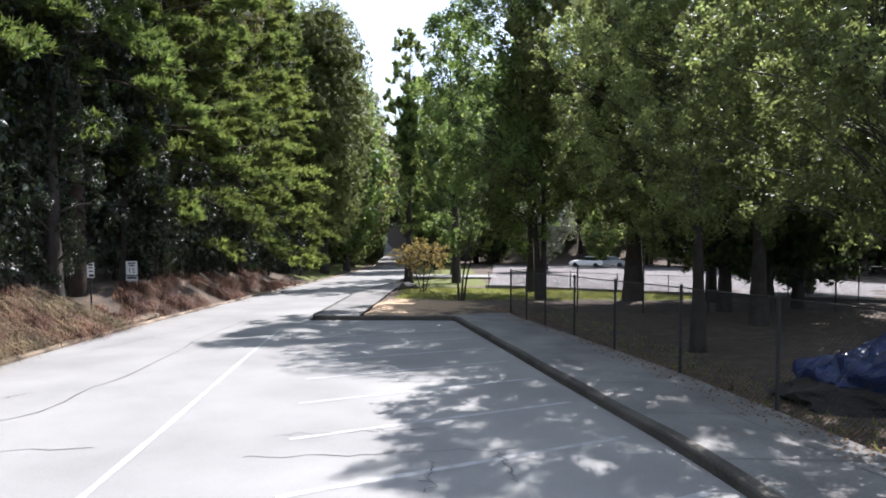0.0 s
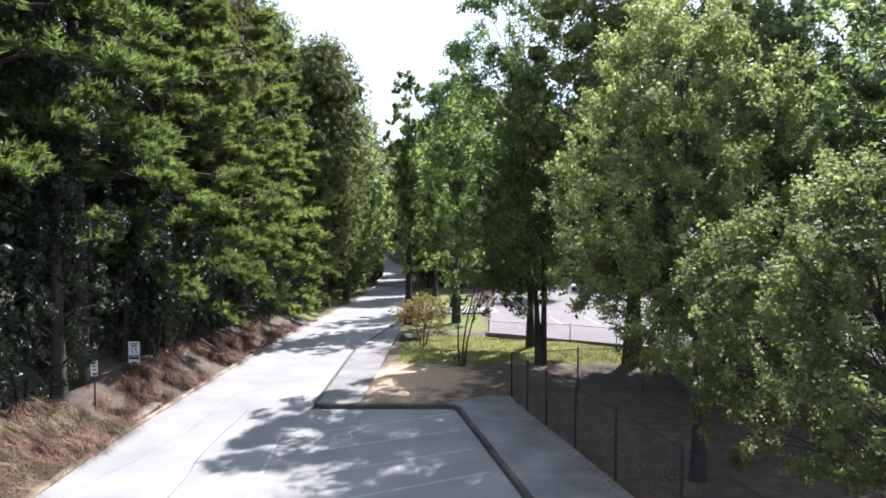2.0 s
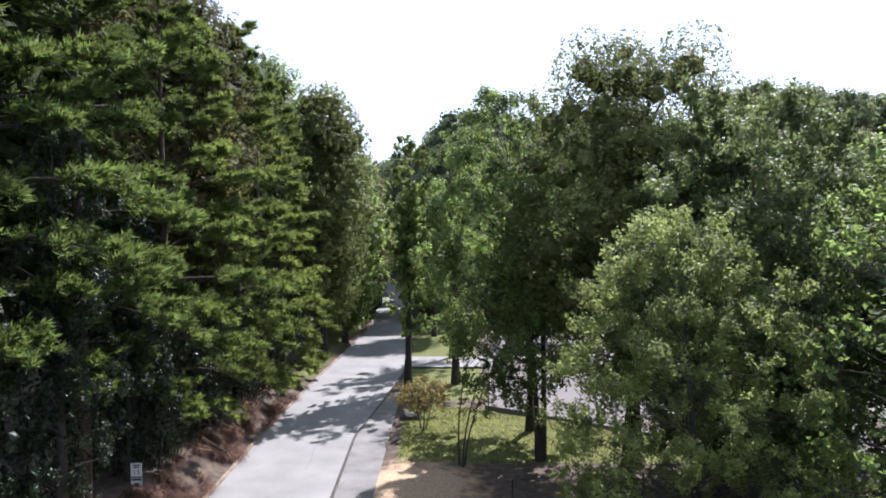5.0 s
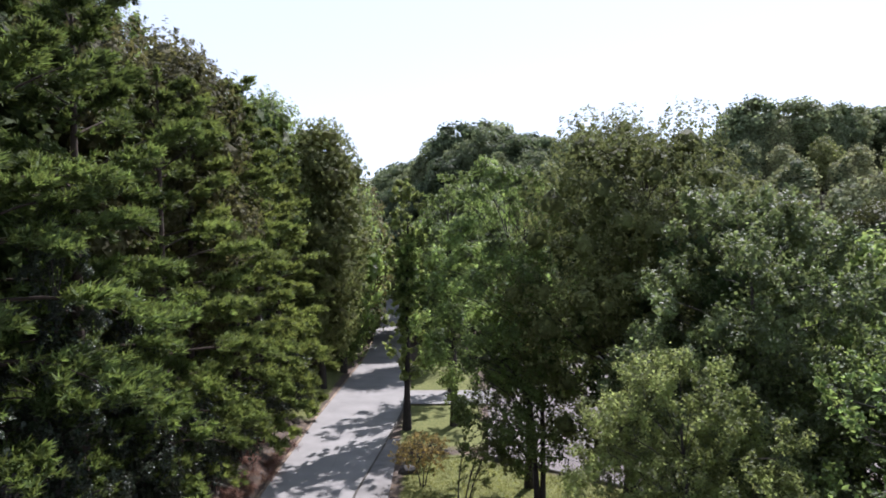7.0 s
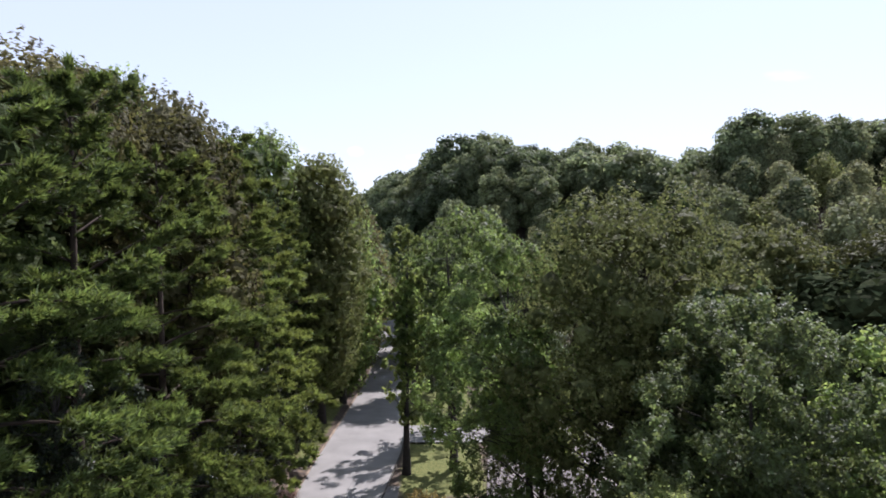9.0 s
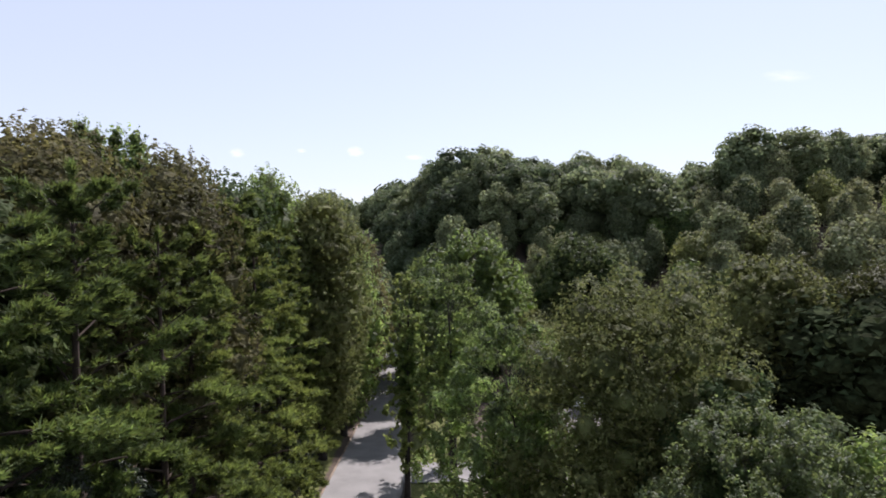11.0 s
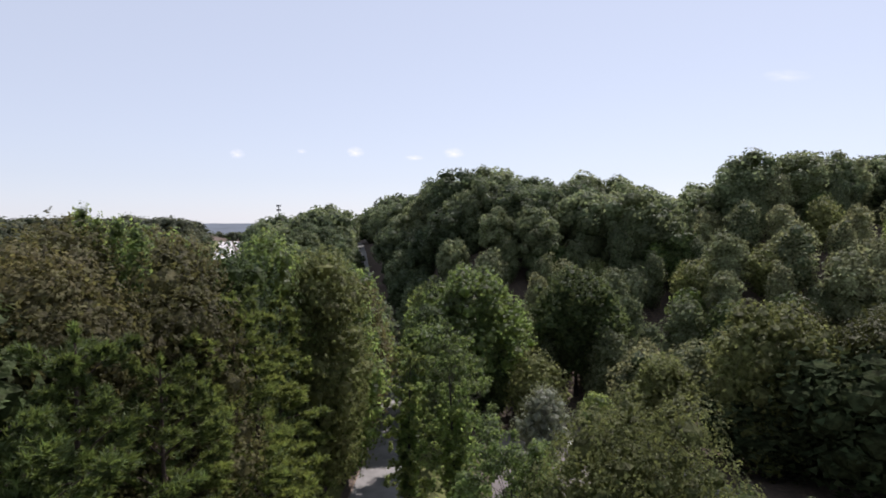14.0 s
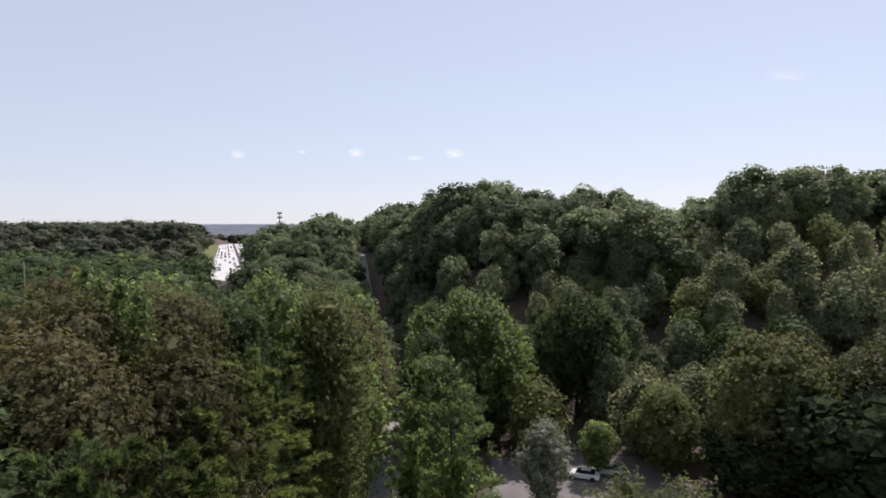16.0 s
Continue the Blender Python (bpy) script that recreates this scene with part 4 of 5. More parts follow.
OAK = "rounded oak with browning leaves above the road bank"
grown(broad_tree, "oak_tree", 41, -15.4, 35.5, 25.4, 5.0, 6.0, 0.2, 26000, LEAF_BROWN, OAK, lobes=39, lump=2.1, taper=0.22, tufts=7, full=2.0, far=True, sprig=0.42)
grown(broad_tree, "oak_tree", 42, -23.0, 37.0, 27.4, 6.4, 8.0, 0.2, 26000, LEAF_BROWN, OAK, lobes=42, lump=2.1, taper=0.22, tufts=7, full=2.0, far=True, sprig=0.42)
grown(broad_tree, "oak_tree", 49, -19.5, 43.5, 27.1, 5.6, 8.0, 0.2, 26000, LEAF_BROWN, OAK, lobes=36, lump=2.1, taper=0.22, tufts=7, full=2.0, far=True, sprig=0.42)
grown(broad_tree, "oak_tree", 40, -20.0, 31.0, 26.3, 5.4, 6.0, 0.2, 26000, LEAF_BROWN, OAK, lobes=36, lump=2.1, taper=0.22, tufts=7, full=2.0, far=True, sprig=0.42)
grown(broad_tree, "oak_tree", 43, -11.9, 62.3, 24.8, 6.2, 3.2, 0.21, 34000, LEAF_OLIVE, "rounded oak with dull olive leaves beside the road", lobes=54, lump=2.1, taper=0.22, tufts=7, full=2.0, far=True, sprig=0.42)
grown(broad_tree, "oak_tree", 73, -17.4, 50.5, 25.9, 5.8, 6.0, 0.2, 26000, LEAF_DARK, "dark green oak behind the roadside pines", lobes=36, lump=2.1, taper=0.22, tufts=7, full=2.0, far=True, sprig=0.42)
grown(broad_tree, "oak_tree", 75, -27.5, 45.0, 28.0, 6.0, 8.0, 0.34, 8000, LEAF_BROWN, OAK, lobes=60, lump=2.1, taper=0.22, tufts=7, full=2.0, far=True, sprig=0.9)
grown(broad_tree, "oak_tree", 76, -24.5, 54.0, 27.0, 5.6, 8.0, 0.34, 8000, LEAF, "green oak behind the roadside wood", lobes=56, lump=2.1, taper=0.22, tufts=7, full=2.0, far=True, sprig=0.9)
grown(broad_tree, "oak_tree", 77, -24.0, 30.0, 26.0, 5.2, 6.0, 0.34, 8000, LEAF_BROWN, OAK, lobes=56, lump=2.1, taper=0.22, tufts=7, full=2.0, far=True, sprig=0.9)
grown(broad_tree, "oak_tree", 74, -17.6, 28.9, 25.2, 5.0, 5.0, 0.2, 26000, LEAF_BROWN, OAK, lobes=36, lump=2.1, taper=0.22, tufts=7, full=2.0, far=True, sprig=0.42)
grown(broad_tree, "poplar_tree", 44, -24.0, 41.5, 28.6, 1.9, 9.0, 0.15, 9000, LEAF, "narrow light green poplar rising above the oaks", lobes=60, up=1.0, taper=0.75, lump=1.9, far=True, sprig=0.35)
grown(broad_tree, "poplar_tree", 45, -18.8, 38.5, 27.4, 1.8, 9.0, 0.15, 9000, LEAF, "narrow light green poplar rising above the oaks", lobes=60, up=1.0, taper=0.75, lump=1.9, far=True, sprig=0.35)
for seed, x, y, top in ((54, -22.4, 40.5, 27.9), (55, -20.6, 39.6, 27.8)):
    grown(broad_tree, "poplar_tree", seed, x, y, top, 1.8, 9.0, 0.15, 9000, LEAF, "narrow light green poplar rising above the oaks", lobes=60, up=1.0, taper=0.75, lump=1.9, far=True, sprig=0.35)
grown(broad_tree, "poplar_tree", 46, -16.0, 58.5, 26.8, 4.0, 6.0, 0.22, 14000, LEAF, "green poplar behind the roadside oaks", lobes=46, far=True, sprig=0.7)
grown(broad_tree, "poplar_tree", 50, -16.0, 69.0, 24.0, 4.0, 4.0, 0.22, 14000, LEAF, "green poplar behind the roadside oaks", lobes=50, far=True, sprig=0.7)
grown(broad_tree, "oak_tree", 47, -19.5, 24.0, 24.5, 5.2, 3.0, 0.34, 8000, LEAF_DARK, "dark evergreen oak deep in the roadside wood", lobes=60, lump=2.1, taper=0.1, tufts=7, full=2.4, far=True, sprig=0.9)
grown(broad_tree, "oak_tree", 48, -18.5, 15.0, 21.5, 5.0, 2.0, 0.34, 8000, LEAF_DARK, "dark evergreen oak deep in the roadside wood", lobes=56, lump=2.1, taper=0.1, tufts=7, full=2.4, far=True, sprig=0.9)
grown(broad_tree, "magnolia_tree", 52, -12.1, 19.2, 14.4, 2.0, 0.6, 0.1, 24000, LEAF_GLOSS, "dark evergreen magnolia with glossy leaves beside the road", spread_low=1.0, lobes=60)
grown(broad_tree, "magnolia_tree", 53, -13.0, 25.2, 11.5, 2.2, 0.6, 0.15, 11000, LEAF_GLOSS, "dark evergreen magnolia with glossy leaves beside the road", spread_low=1.0, lobes=50)
# evergreen understorey along the bank
r5 = np.random.default_rng(77)
shrub = broad_tree("evergreen_shrub", 51, 5.0, 2.0, 0.2, 0.2, 1150, LEAF_GLOSS, "glossy dark evergreen shrub at the foot of the pines", stems=3, lobes=34, trunk_r=0.06, spread_low=1.0, limbs=False)
tagged(shrub, group="understorey shrubs")
shrub.matrix_basis = foot(float(lay(LEFT_KERB, 7.0)) - 2.2, 7.0, 0.4)
spots = [(7.5 + k * 1.4, (2.1, 4.0)[k % 2], 0.8 if k % 2 == 0 else 1.1) for k in range(34)] + [(8.0 + k * 0.85, 2.75, 0.5) for k in range(42)]
for y, back, size in spots:
    y += r5.uniform(-0.45, 0.45)
    if back < 3 and (abs(y - 23.6) < 2.4 or abs(y - 19.6) < 2.2):
        continue
    s = r5.uniform(0.75, 1.35) * size
    copy_thing(shrub, foot(lay(LEFT_KERB, y) - back - r5.uniform(-0.3, 0.5), y, r5.uniform(0, 6.28), s, s * r5.uniform(0.85, 1.4)))

# ---- woodland ----
protos = []
for k in range(8):
    h = (20, 21, 19, 22, 18, 21, 20, 19)[k]
    mat = (LEAF_WOOD_HAZED, LEAF_WOOD_HAZED, LEAF_OLIVE, LEAF_WOOD_HAZED, LEAF, LEAF_DARK, LEAF_WOOD_HAZED, LEAF_DEEP_SHADE)[k]
    t = broad_tree("woodland_tree", 160 + k, h, (7.0, 6.4, 7.4, 4.6, 6.0, 8.2, 6.6, 7.6)[k], 1.4, 0.66, 2000, mat,
                   ("full green woodland tree on the slope", "full green woodland tree on the slope", "olive green woodland oak", "tall narrow green woodland tree",
                    "light green woodland tree", "broad dark green woodland oak", "full green woodland tree on the slope", "woodland tree with leaves darkened for the shade of the oaks")[k], lobes=20, limbs=False, loose=0.35, far=True, core=0.85, lump=1.8, tufts=6, spread_low=0.95, up=0.4)
    tagged(t, group="woodland trees")
    protos.append(t)


def open_ground(x, y):
    """Where no wood stands."""
    road_gap = y < 620 and abs(x - road_mid(y)) < (5.6 if y > 100 else 8)
    lot_gap = -1 < x < 36 and y < 88
    near = 8 < y < 62 and -30 < x < 28 or y < 66 and -15 < x < 0 or y <= 8 and (-15 < x < 10)
    hw = 338 < y < 1000 and -40 < x - highway_mid(y) < 21 or 225 < y <= 340 and -0.39 * y < x < -0.305 * y
    return road_gap or lot_gap or near or hw


def plant(k, m):
    if protos[k].get("used"):
        return copy_thing(protos[k], m)
    protos[k].matrix_basis = m
    protos[k]["used"] = 1


far_trees = []
r6 = np.random.default_rng(8)
# the wood closes round the yard and the road behind
for x, y in ((-17, 6), (-19, -4), (-16, -14), (-24, 2), (-25, -12), (-18, -25), (-10, -48), (0, -52), (13, 4), (14, -7), (12, -18), (20, 8), (21, -4), (19, -16), (14, -30), (28, 14), (30, 2), (10, -42), (-27, 16), (-31, 27), (33, 22)):
    s = r6.uniform(0.58, 0.7)
    plant(int(r6.integers(7)), foot(x, y, r6.uniform(0, 6.28), s, s))
row_y = 36.0
while row_y < 1080:
    step = 9.6 if row_y < 84 else 7.9 if row_y < 142 else (8.8 if row_y < 260 else (13 if row_y < 400 else 21))
    lim = 0.78 * row_y + 12
    for x in np.arange(-lim, lim, step):
        px, py = x + r6.uniform(-0.38, 0.38) * step, row_y + r6.uniform(-0.38, 0.38) * step
        right = px > -0.07 * py - 4
        if open_ground(px, py) or (py > (430 if px < -0.05 * py else 222) and px > -0.15 * py) or (py < 70 and px < -42):
            continue
        if not right and 84 <= row_y < 142 and r6.uniform() < 0.35:
            continue
        if row_y < (142 if right else 84):
            s = r6.choice([0.75, 0.95, 1.1, 1.25], p=[0.3, 0.35, 0.25, 0.1]) * r6.uniform(0.94, 1.06)
            # beside the car park stands tree 7, with shade painted into its leaves
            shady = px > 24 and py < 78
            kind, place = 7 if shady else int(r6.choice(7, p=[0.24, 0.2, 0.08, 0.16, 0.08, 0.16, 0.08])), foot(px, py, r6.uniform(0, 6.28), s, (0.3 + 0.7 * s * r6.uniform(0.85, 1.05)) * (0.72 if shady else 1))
            if not (px > 0.48 * py and 24 < px < 60 and py < 62):
                plant(kind, place)
        else:
            far_trees.append((px, py, 0.55 if 150 < py <= 225 and -0.39 * py < px < -0.305 * py else 1.0))
    row_y += step * 0.9
# young trees along the cut where the road climbs
for y in np.arange(100, 335, 7.0):
    for side in (-1, 1):
        far_trees.append((float(road_mid(y)) + side * (6.2 + r6.uniform(0, 1.2)), y + r6.uniform(-2, 2), 0.62))
for p in protos:
    if p.get("used"):
        del p["used"]


def clump(seed, h, rad, n, leaf, lobes=30):
    """Leaves and dense inside of one distant crown, domed above and narrowing below."""
    r = np.random.default_rng(seed)
    k = np.arange(lobes)
    cz = 1 - 1.5 * (k + 0.5) / lobes
    ca = k * 2.399963 + r.uniform(0, 6.28)
    ring = np.sqrt(1 - cz ** 2) * (1 + 0.14 * np.sin(2 * ca + seed))
    d = np.c_[np.cos(ca) * ring, np.sin(ca) * ring, cz] + r.normal(0, 0.06, (lobes, 3))
    lr = rad * 1.5 / math.sqrt(lobes) * r.uniform(0.75, 1.3, lobes)
    lc = d * np.array([rad, rad, h * 0.42]) * 0.78 * r.uniform(0.86, 1.06, (lobes, 1)) + np.array([0, 0, h * 0.52])
    c, nrm = shell(lc, lr, unit(d), n, r, 0.35)
    heart = boughs_inside([np.array([0, 0, h * q]) for q in (0.5, 0.28, 0.1)], [rad, rad, rad * 0.8], 0.7, r)
    return joined([leaf_tris(c, nrm, leaf, r), boughs_inside(lc, lr, 0.74, r), heart])


kinds = [clump(90 + k, 20, (6.8, 5.6, 6.2, 7.6, 5.0, 6.6)[k], 1150, 0.79, 24) for k in range(6)]
kinds_mid = [clump(105 + k, 20, 6.6, 260, 1.6, 9) for k in range(4)]
kinds_far = [clump(95 + k, 20, 9.0, 55, 3.2, 5) for k in range(4)]
ft = np.array(far_trees)
fz = land(ft[:, 0], ft[:, 1])
for name, mat, label in (("hill_woods", LEAF_WOOD_HAZED, "dense green broad-leaved wood on the hillside"), ("flat_woods", LEAF_DARK, "dense dark green wood on the low ground"),
                         ("far_woods", LEAF_FAR, "dense dark green woods covering the distant flats")):
    bits, tones = [], []
    for k, ((x, y, grade), z) in enumerate(zip(ft, fz)):
        hill = x > -0.37 * y and y < 345
        if name != ("far_woods" if y >= 430 else "hill_woods" if hill else "flat_woods"):
            continue
        v, f = kinds[r6.integers(6)] if hill and y < 235 else (kinds_mid[k % 4] if y < 345 else kinds_far[k % 4])
        a = r6.uniform(0, 6.28)
        s = r6.choice([0.72, 0.95, 1.2], p=[0.3, 0.45, 0.25]) * grade
        tall = (0.5 * grade + 0.42 * s * r6.uniform(0.85, 1.15)) * (1.0 if hill else 0.8)
        rot = np.array([[math.cos(a), -math.sin(a), 0], [math.sin(a), math.cos(a), 0], [0, 0, 1]]) * np.array([[s], [s], [tall]])
        bits.append((v @ rot.T + np.array([x, y, z]), f))
        tones.append(np.full(len(v), r6.normal(0, 1)))
    woods = tagged(new(name, np_mesh(name, *joined(bits), mat, smooth=True)), label, "woods", kind="stuff")
    tone = woods.data.attributes.new("tone", "FLOAT", "POINT")
    tone.data.foreach_set("value", np.concatenate(tones).astype(np.float32))

# ---- fences ----
WIRE = material("chain_link_wire", (0.06, 0.06, 0.06), 0.5, 5, 0.2, 40, 0.05, 0.002, metal=0.3)


def chain_fence(line, height, label, pitch=0.085, wire=0.0035, post_r=0.032):
    """A chain-link fence along a line of post feet: posts, rail and a woven mesh."""
    root = tagged(new("chain_link_fence"), label, "fence")
    pts = [(x, y, float(land(x, y))) for x, y in line]
    root.location = pts[0]
    o = Vector(pts[0])
    for k, p in enumerate(pts):
        base = Vector(p) - o
        v, f = tube([base + Vector((0, 0, -0.3)), base + Vector((0, 0, height * 0.6)), base + Vector((0, 0, height))], [post_r] * 3, 10)
        cap = tube([base + Vector((0, 0, height)), base + Vector((0, 0, height + 0.03)), base + Vector((0, 0, height + 0.05))], [post_r * 1.2, post_r * 1.1, 0.004], 10)
        child("post", np_mesh("post", *joined([(v, f), cap]), STEEL, smooth=True), root)
    cloth = []
    for p, q in zip(pts, pts[1:]):
        a, b = Vector(p) - o, Vector(q) - o
        ln = (b - a).length
        up = Vector((0, 0, height - 0.02))
        child("top_rail", np_mesh("top_rail", *tube([a + up, (a + b) / 2 + up, b + up], [0.013] * 3, 8), STEEL, smooth=True), root)
        side = Vector(((b - a).y, -(b - a).x, 0)).normalized() * wire
        n = int(ln / pitch)
        for way in (1, -1):
            for i in range(-int(height / pitch), n):
                x0, x1 = i * pitch, i * pitch + height
                z0, z1 = 0.0, height - 0.03
                if x0 < 0:
                    z0, x0 = -x0, 0.0
                if x1 > ln:
                    z1, x1 = z1 - (x1 - ln), ln
                if x1 <= x0 or z1 <= z0:
                    continue
                u0, u1 = (x0 / ln, x1 / ln) if way == 1 else (1 - x0 / ln, 1 - x1 / ln)
                s, e = a.lerp(b, u0) + Vector((0, 0, z0 + 0.03)), a.lerp(b, u1) + Vector((0, 0, z1))
                w = Vector((0, 0, wire))
                cloth.append((np.array([s - w, s + w, e + w, e - w]), np.array([[0, 1, 2, 3]])))
    child("wire_mesh", np_mesh("wire_mesh", *joined(cloth), WIRE), root, "woven grey chain-link mesh")
    return root


chain_fence([(lay(FENCE, y), y) for y in (0.6, 3.4, 6.2, 9.1, 12.05, 15.0, 17.6, 20.0, 21.8, 23.6)], 1.85, "tall dark chain-link fence along the pavement")
chain_fence([(2.95 + 2.65 * k, 23.6 + 0.16 * k) for k in range(10)], 1.85, "dark chain-link fence closing the shaded yard")
chain_fence([(3.4 + 2.4 * k, float(lot_edge(3.4 + 2.4 * k)) - 0.45) for k in range(9)], 1.15, "low chain-link fence along the car park edge", pitch=0.12, wire=0.003, post_r=0.028)


# ---- road signs ----
def sign_post(x, y, top, plates, label, turn=0.0):
    """A steel post with plates; plates: (width, height, bars, number)."""
    root = tagged(new("road_sign"), label, "sign")
    z0 = float(land(x, y))
    root.matrix_basis = Matrix.Translation((x, y, z0)) @ Matrix.Rotation(turn, 4, "Z")
    h = top - z0
    bm = bmesh.new()
    box(bm, (0, 0.03, h / 2 - 0.2), (0.055, 0.03, h + 0.35), bevel=0.004)
    part("post", bm, STEEL, root, "galvanised steel channel post")
    z = h
    for w, ht, bars, number in plates:
        bm = bmesh.new()
        box(bm, (0, 0, z - ht / 2), (w, 0.006, ht), bevel=0.002)
        plate = part("sign_plate", bm, SIGN, root, "white sheet-metal plate with black print")
        for bx, bz, bw, bh in bars:
            bm = bmesh.new()
            box(bm, (bx * w, -0.0055, z - ht * (1 - bz)), (bw * w, 0.003, bh * ht))
            part("print_bar", bm, BLACK, plate)
        if number:
            cu = bpy.data.curves.new("number", "FONT")
            cu.body, cu.size, cu.align_x, cu.align_y, cu.extrude = number, ht * 0.52, "CENTER", "CENTER", 0.001
            cu.materials.append(BLACK)
            nb = child("number", cu, plate)
            nb.matrix_basis = pose(0, -0.0055, z - ht * 0.68, 90, 0, 0)
        z -= ht + 0.04
    return root


BORDER = [(0, 0.97, 0.94, 0.012), (0, 0.03, 0.94, 0.012), (0.48, 0.5, 0.014, 0.94), (-0.48, 0.5, 0.014, 0.94)]
sign_post(-11.48, 20.1, 1.25, [(0.23, 0.53, BORDER + [(0, 0.82, 0.6, 0.08), (0, 0.64, 0.5, 0.08), (0.05, 0.42, 0.55, 0.07), (0.1, 0.15, 0.6, 0.14)], "")],
          "small white notice sign on a thin post in the bank", 0.25)
sign_post(-12.46, 24.7, 1.02, [(0.46, 0.58, BORDER + [(0, 0.84, 0.62, 0.09), (0, 0.68, 0.5, 0.09)], "15"),
                               (0.46, 0.54, BORDER + [(0, 0.86, 0.8, 0.16), (0, 0.5, 0.4, 0.16), (0, 0.3, 0.46, 0.1)], "")],
          "white speed limit sign above a second white plate", 0.12)

# ---- storm drain in the kerb ----
drain = tagged(new("storm_drain"), "concrete kerb inlet with a dark slot", "drain")
dx, dy = float(lay(LEFT_KERB, 20.9)), 20.9
drain.matrix_basis = Matrix.Translation((dx - 0.2, dy, float(prof(dy)))) @ Matrix.Rotation(0.05, 4, "Z")
bm = bmesh.new()
box(bm, (-0.2, 0, 0.15), (0.5, 1.7, 0.09), bevel=0.02)
part("slab", bm, KERB_TAN, drain)
for s in (-1, 1):
    bm = bmesh.new()
    box(bm, (-0.16, s * 1.0, 0.03), (0.5, 0.3, 0.34), bevel=0.03)
    part("cheek", bm, KERB_TAN, drain)
# solid black block in place of the shade inside the inlet
bm = bmesh.new()
box(bm, (-0.3, 0, 0.0), (0.1, 1.68, 0.2))
part("slot", bm, BLACK, drain, "black block standing for the dark opening under the slab")


# ---- sheeted pile, boulder, fallen boughs ----
def lumpy(radius, scale, seed, amp=0.18, sub=4, flat=None):
    """A lumpy rounded mass, cut off flat below."""
    bm = bmesh.new()
    bmesh.ops.create_icosphere(bm, subdivisions=sub, radius=radius)
    for v in bm.verts:
        k = 1 + amp * noise.noise(v.co * (1.6 / radius) + Vector((seed, 0, 0))) + amp * 0.5 * noise.noise(v.co * (4.5 / radius) + Vector((0, seed, 0)))
        v.co = Vector((v.co.x * scale[0], v.co.y * scale[1], v.co.z * scale[2])) * k
        if flat is not None and v.co.z < flat:
            v.co.z = flat
    return bm


pile = tagged(new("sheeted_pile"), "heap covered with a crumpled blue plastic sheet behind the fence", "covered heap")
pile.location = (7.8, 9.7, float(land(7.8, 9.7)) + 0.02)
bm = lumpy(1.0, (1.5, 1.1, 1.0), 3.0, 0.3, 5, 0.0)
for v in bm.verts:
    v.co += v.normal * 0.05 * noise.noise(v.co * 6) + v.normal * 0.04 * abs(noise.noise(v.co * 11))
part("sheet", bm, TARP, pile)
SOIL = material("dark_heap_soil", (0.035, 0.03, 0.026), 0.95, 3, 0.4, 20, 0.7, 0.03)
part("soil", lumpy(1.0, (1.8, 1.35, 0.42), 14.0, 0.3, 4, -0.06), SOIL, pile, "dark soil showing round the foot of the sheet")
rock = tagged(new("boulder", None), "dark weathered boulder on the lawn", "boulder")
rock.location = (-1.9, 38.6, float(land(-1.9, 38.6)) + 0.05)
STONE = material("dark_stone", (0.07, 0.065, 0.06), 0.9, 3, 0.4, 20, 0.6, 0.02)
part("stone", lumpy(0.58, (1.1, 0.8, 0.8), 9.0, 0.25, 3, -0.12), STONE, rock)


def bough(points, r0, label, mat):
    ob = tagged(new("fallen_bough"), label, "branch")
    x, y = points[0][:2]
    ob.location = (x, y, float(land(x, y)))
    p = [Vector((a - x, b - y, float(land(a, b)) + h - ob.location.z)) for a, b, h in points]
    child("limb", np_mesh("limb", *tube(p, np.linspace(r0, r0 * 0.4, len(p)), 7), mat, smooth=True), ob)
    return ob


GREYWOOD = material("grey_dead_wood", (0.3, 0.26, 0.2), 0.9, 3, 0.4, 22, 0.6, 0.01)
bough([(-12.0, 30.5, 0.5), (-11.2, 31.0, 0.35), (-10.6, 31.6, 0.12)], 0.07, "bleached fallen bough lying on the bank", GREYWOOD)
bough([(-11.8, 29.6, 0.35), (-11.3, 30.6, 0.3), (-10.9, 31.8, 0.1)], 0.05, "bleached fallen bough lying on the bank", GREYWOOD)
bough([(-12.6, 33.5, 0.3), (-11.6, 34.2, 0.3), (-10.9, 35.2, 0.1)], 0.06, "bleached fallen bough lying on the bank", GREYWOOD)


# ---- straw, weeds, grass, fallen leaves ----
def blades(r, x, y, length, lean, mat, name, label, category, width=0.012, lift=0.0):
    n = len(x)
    z = land(x, y) + lift
    o = np.stack([x, y, z], -1)
    d = np.stack([r.normal(0, lean, n), r.normal(0, lean, n), np.abs(r.normal(0.8, 0.3, n))], -1)
    d /= np.linalg.norm(d, axis=1)[:, None]
    s = np.cross(d, r.normal(size=(n, 3)))
    s /= np.linalg.norm(s, axis=1)[:, None]
    ln = (length * r.uniform(0.5, 1.3, n))[:, None]
    v = np.stack([o - s * width, o + s * width, o + d * ln], 1).reshape(-1, 3)
    return tagged(new(name, np_mesh(name, v, np.arange(3 * n).reshape(-1, 3), mat)), label, category, kind="stuff")


r9 = np.random.default_rng(19)


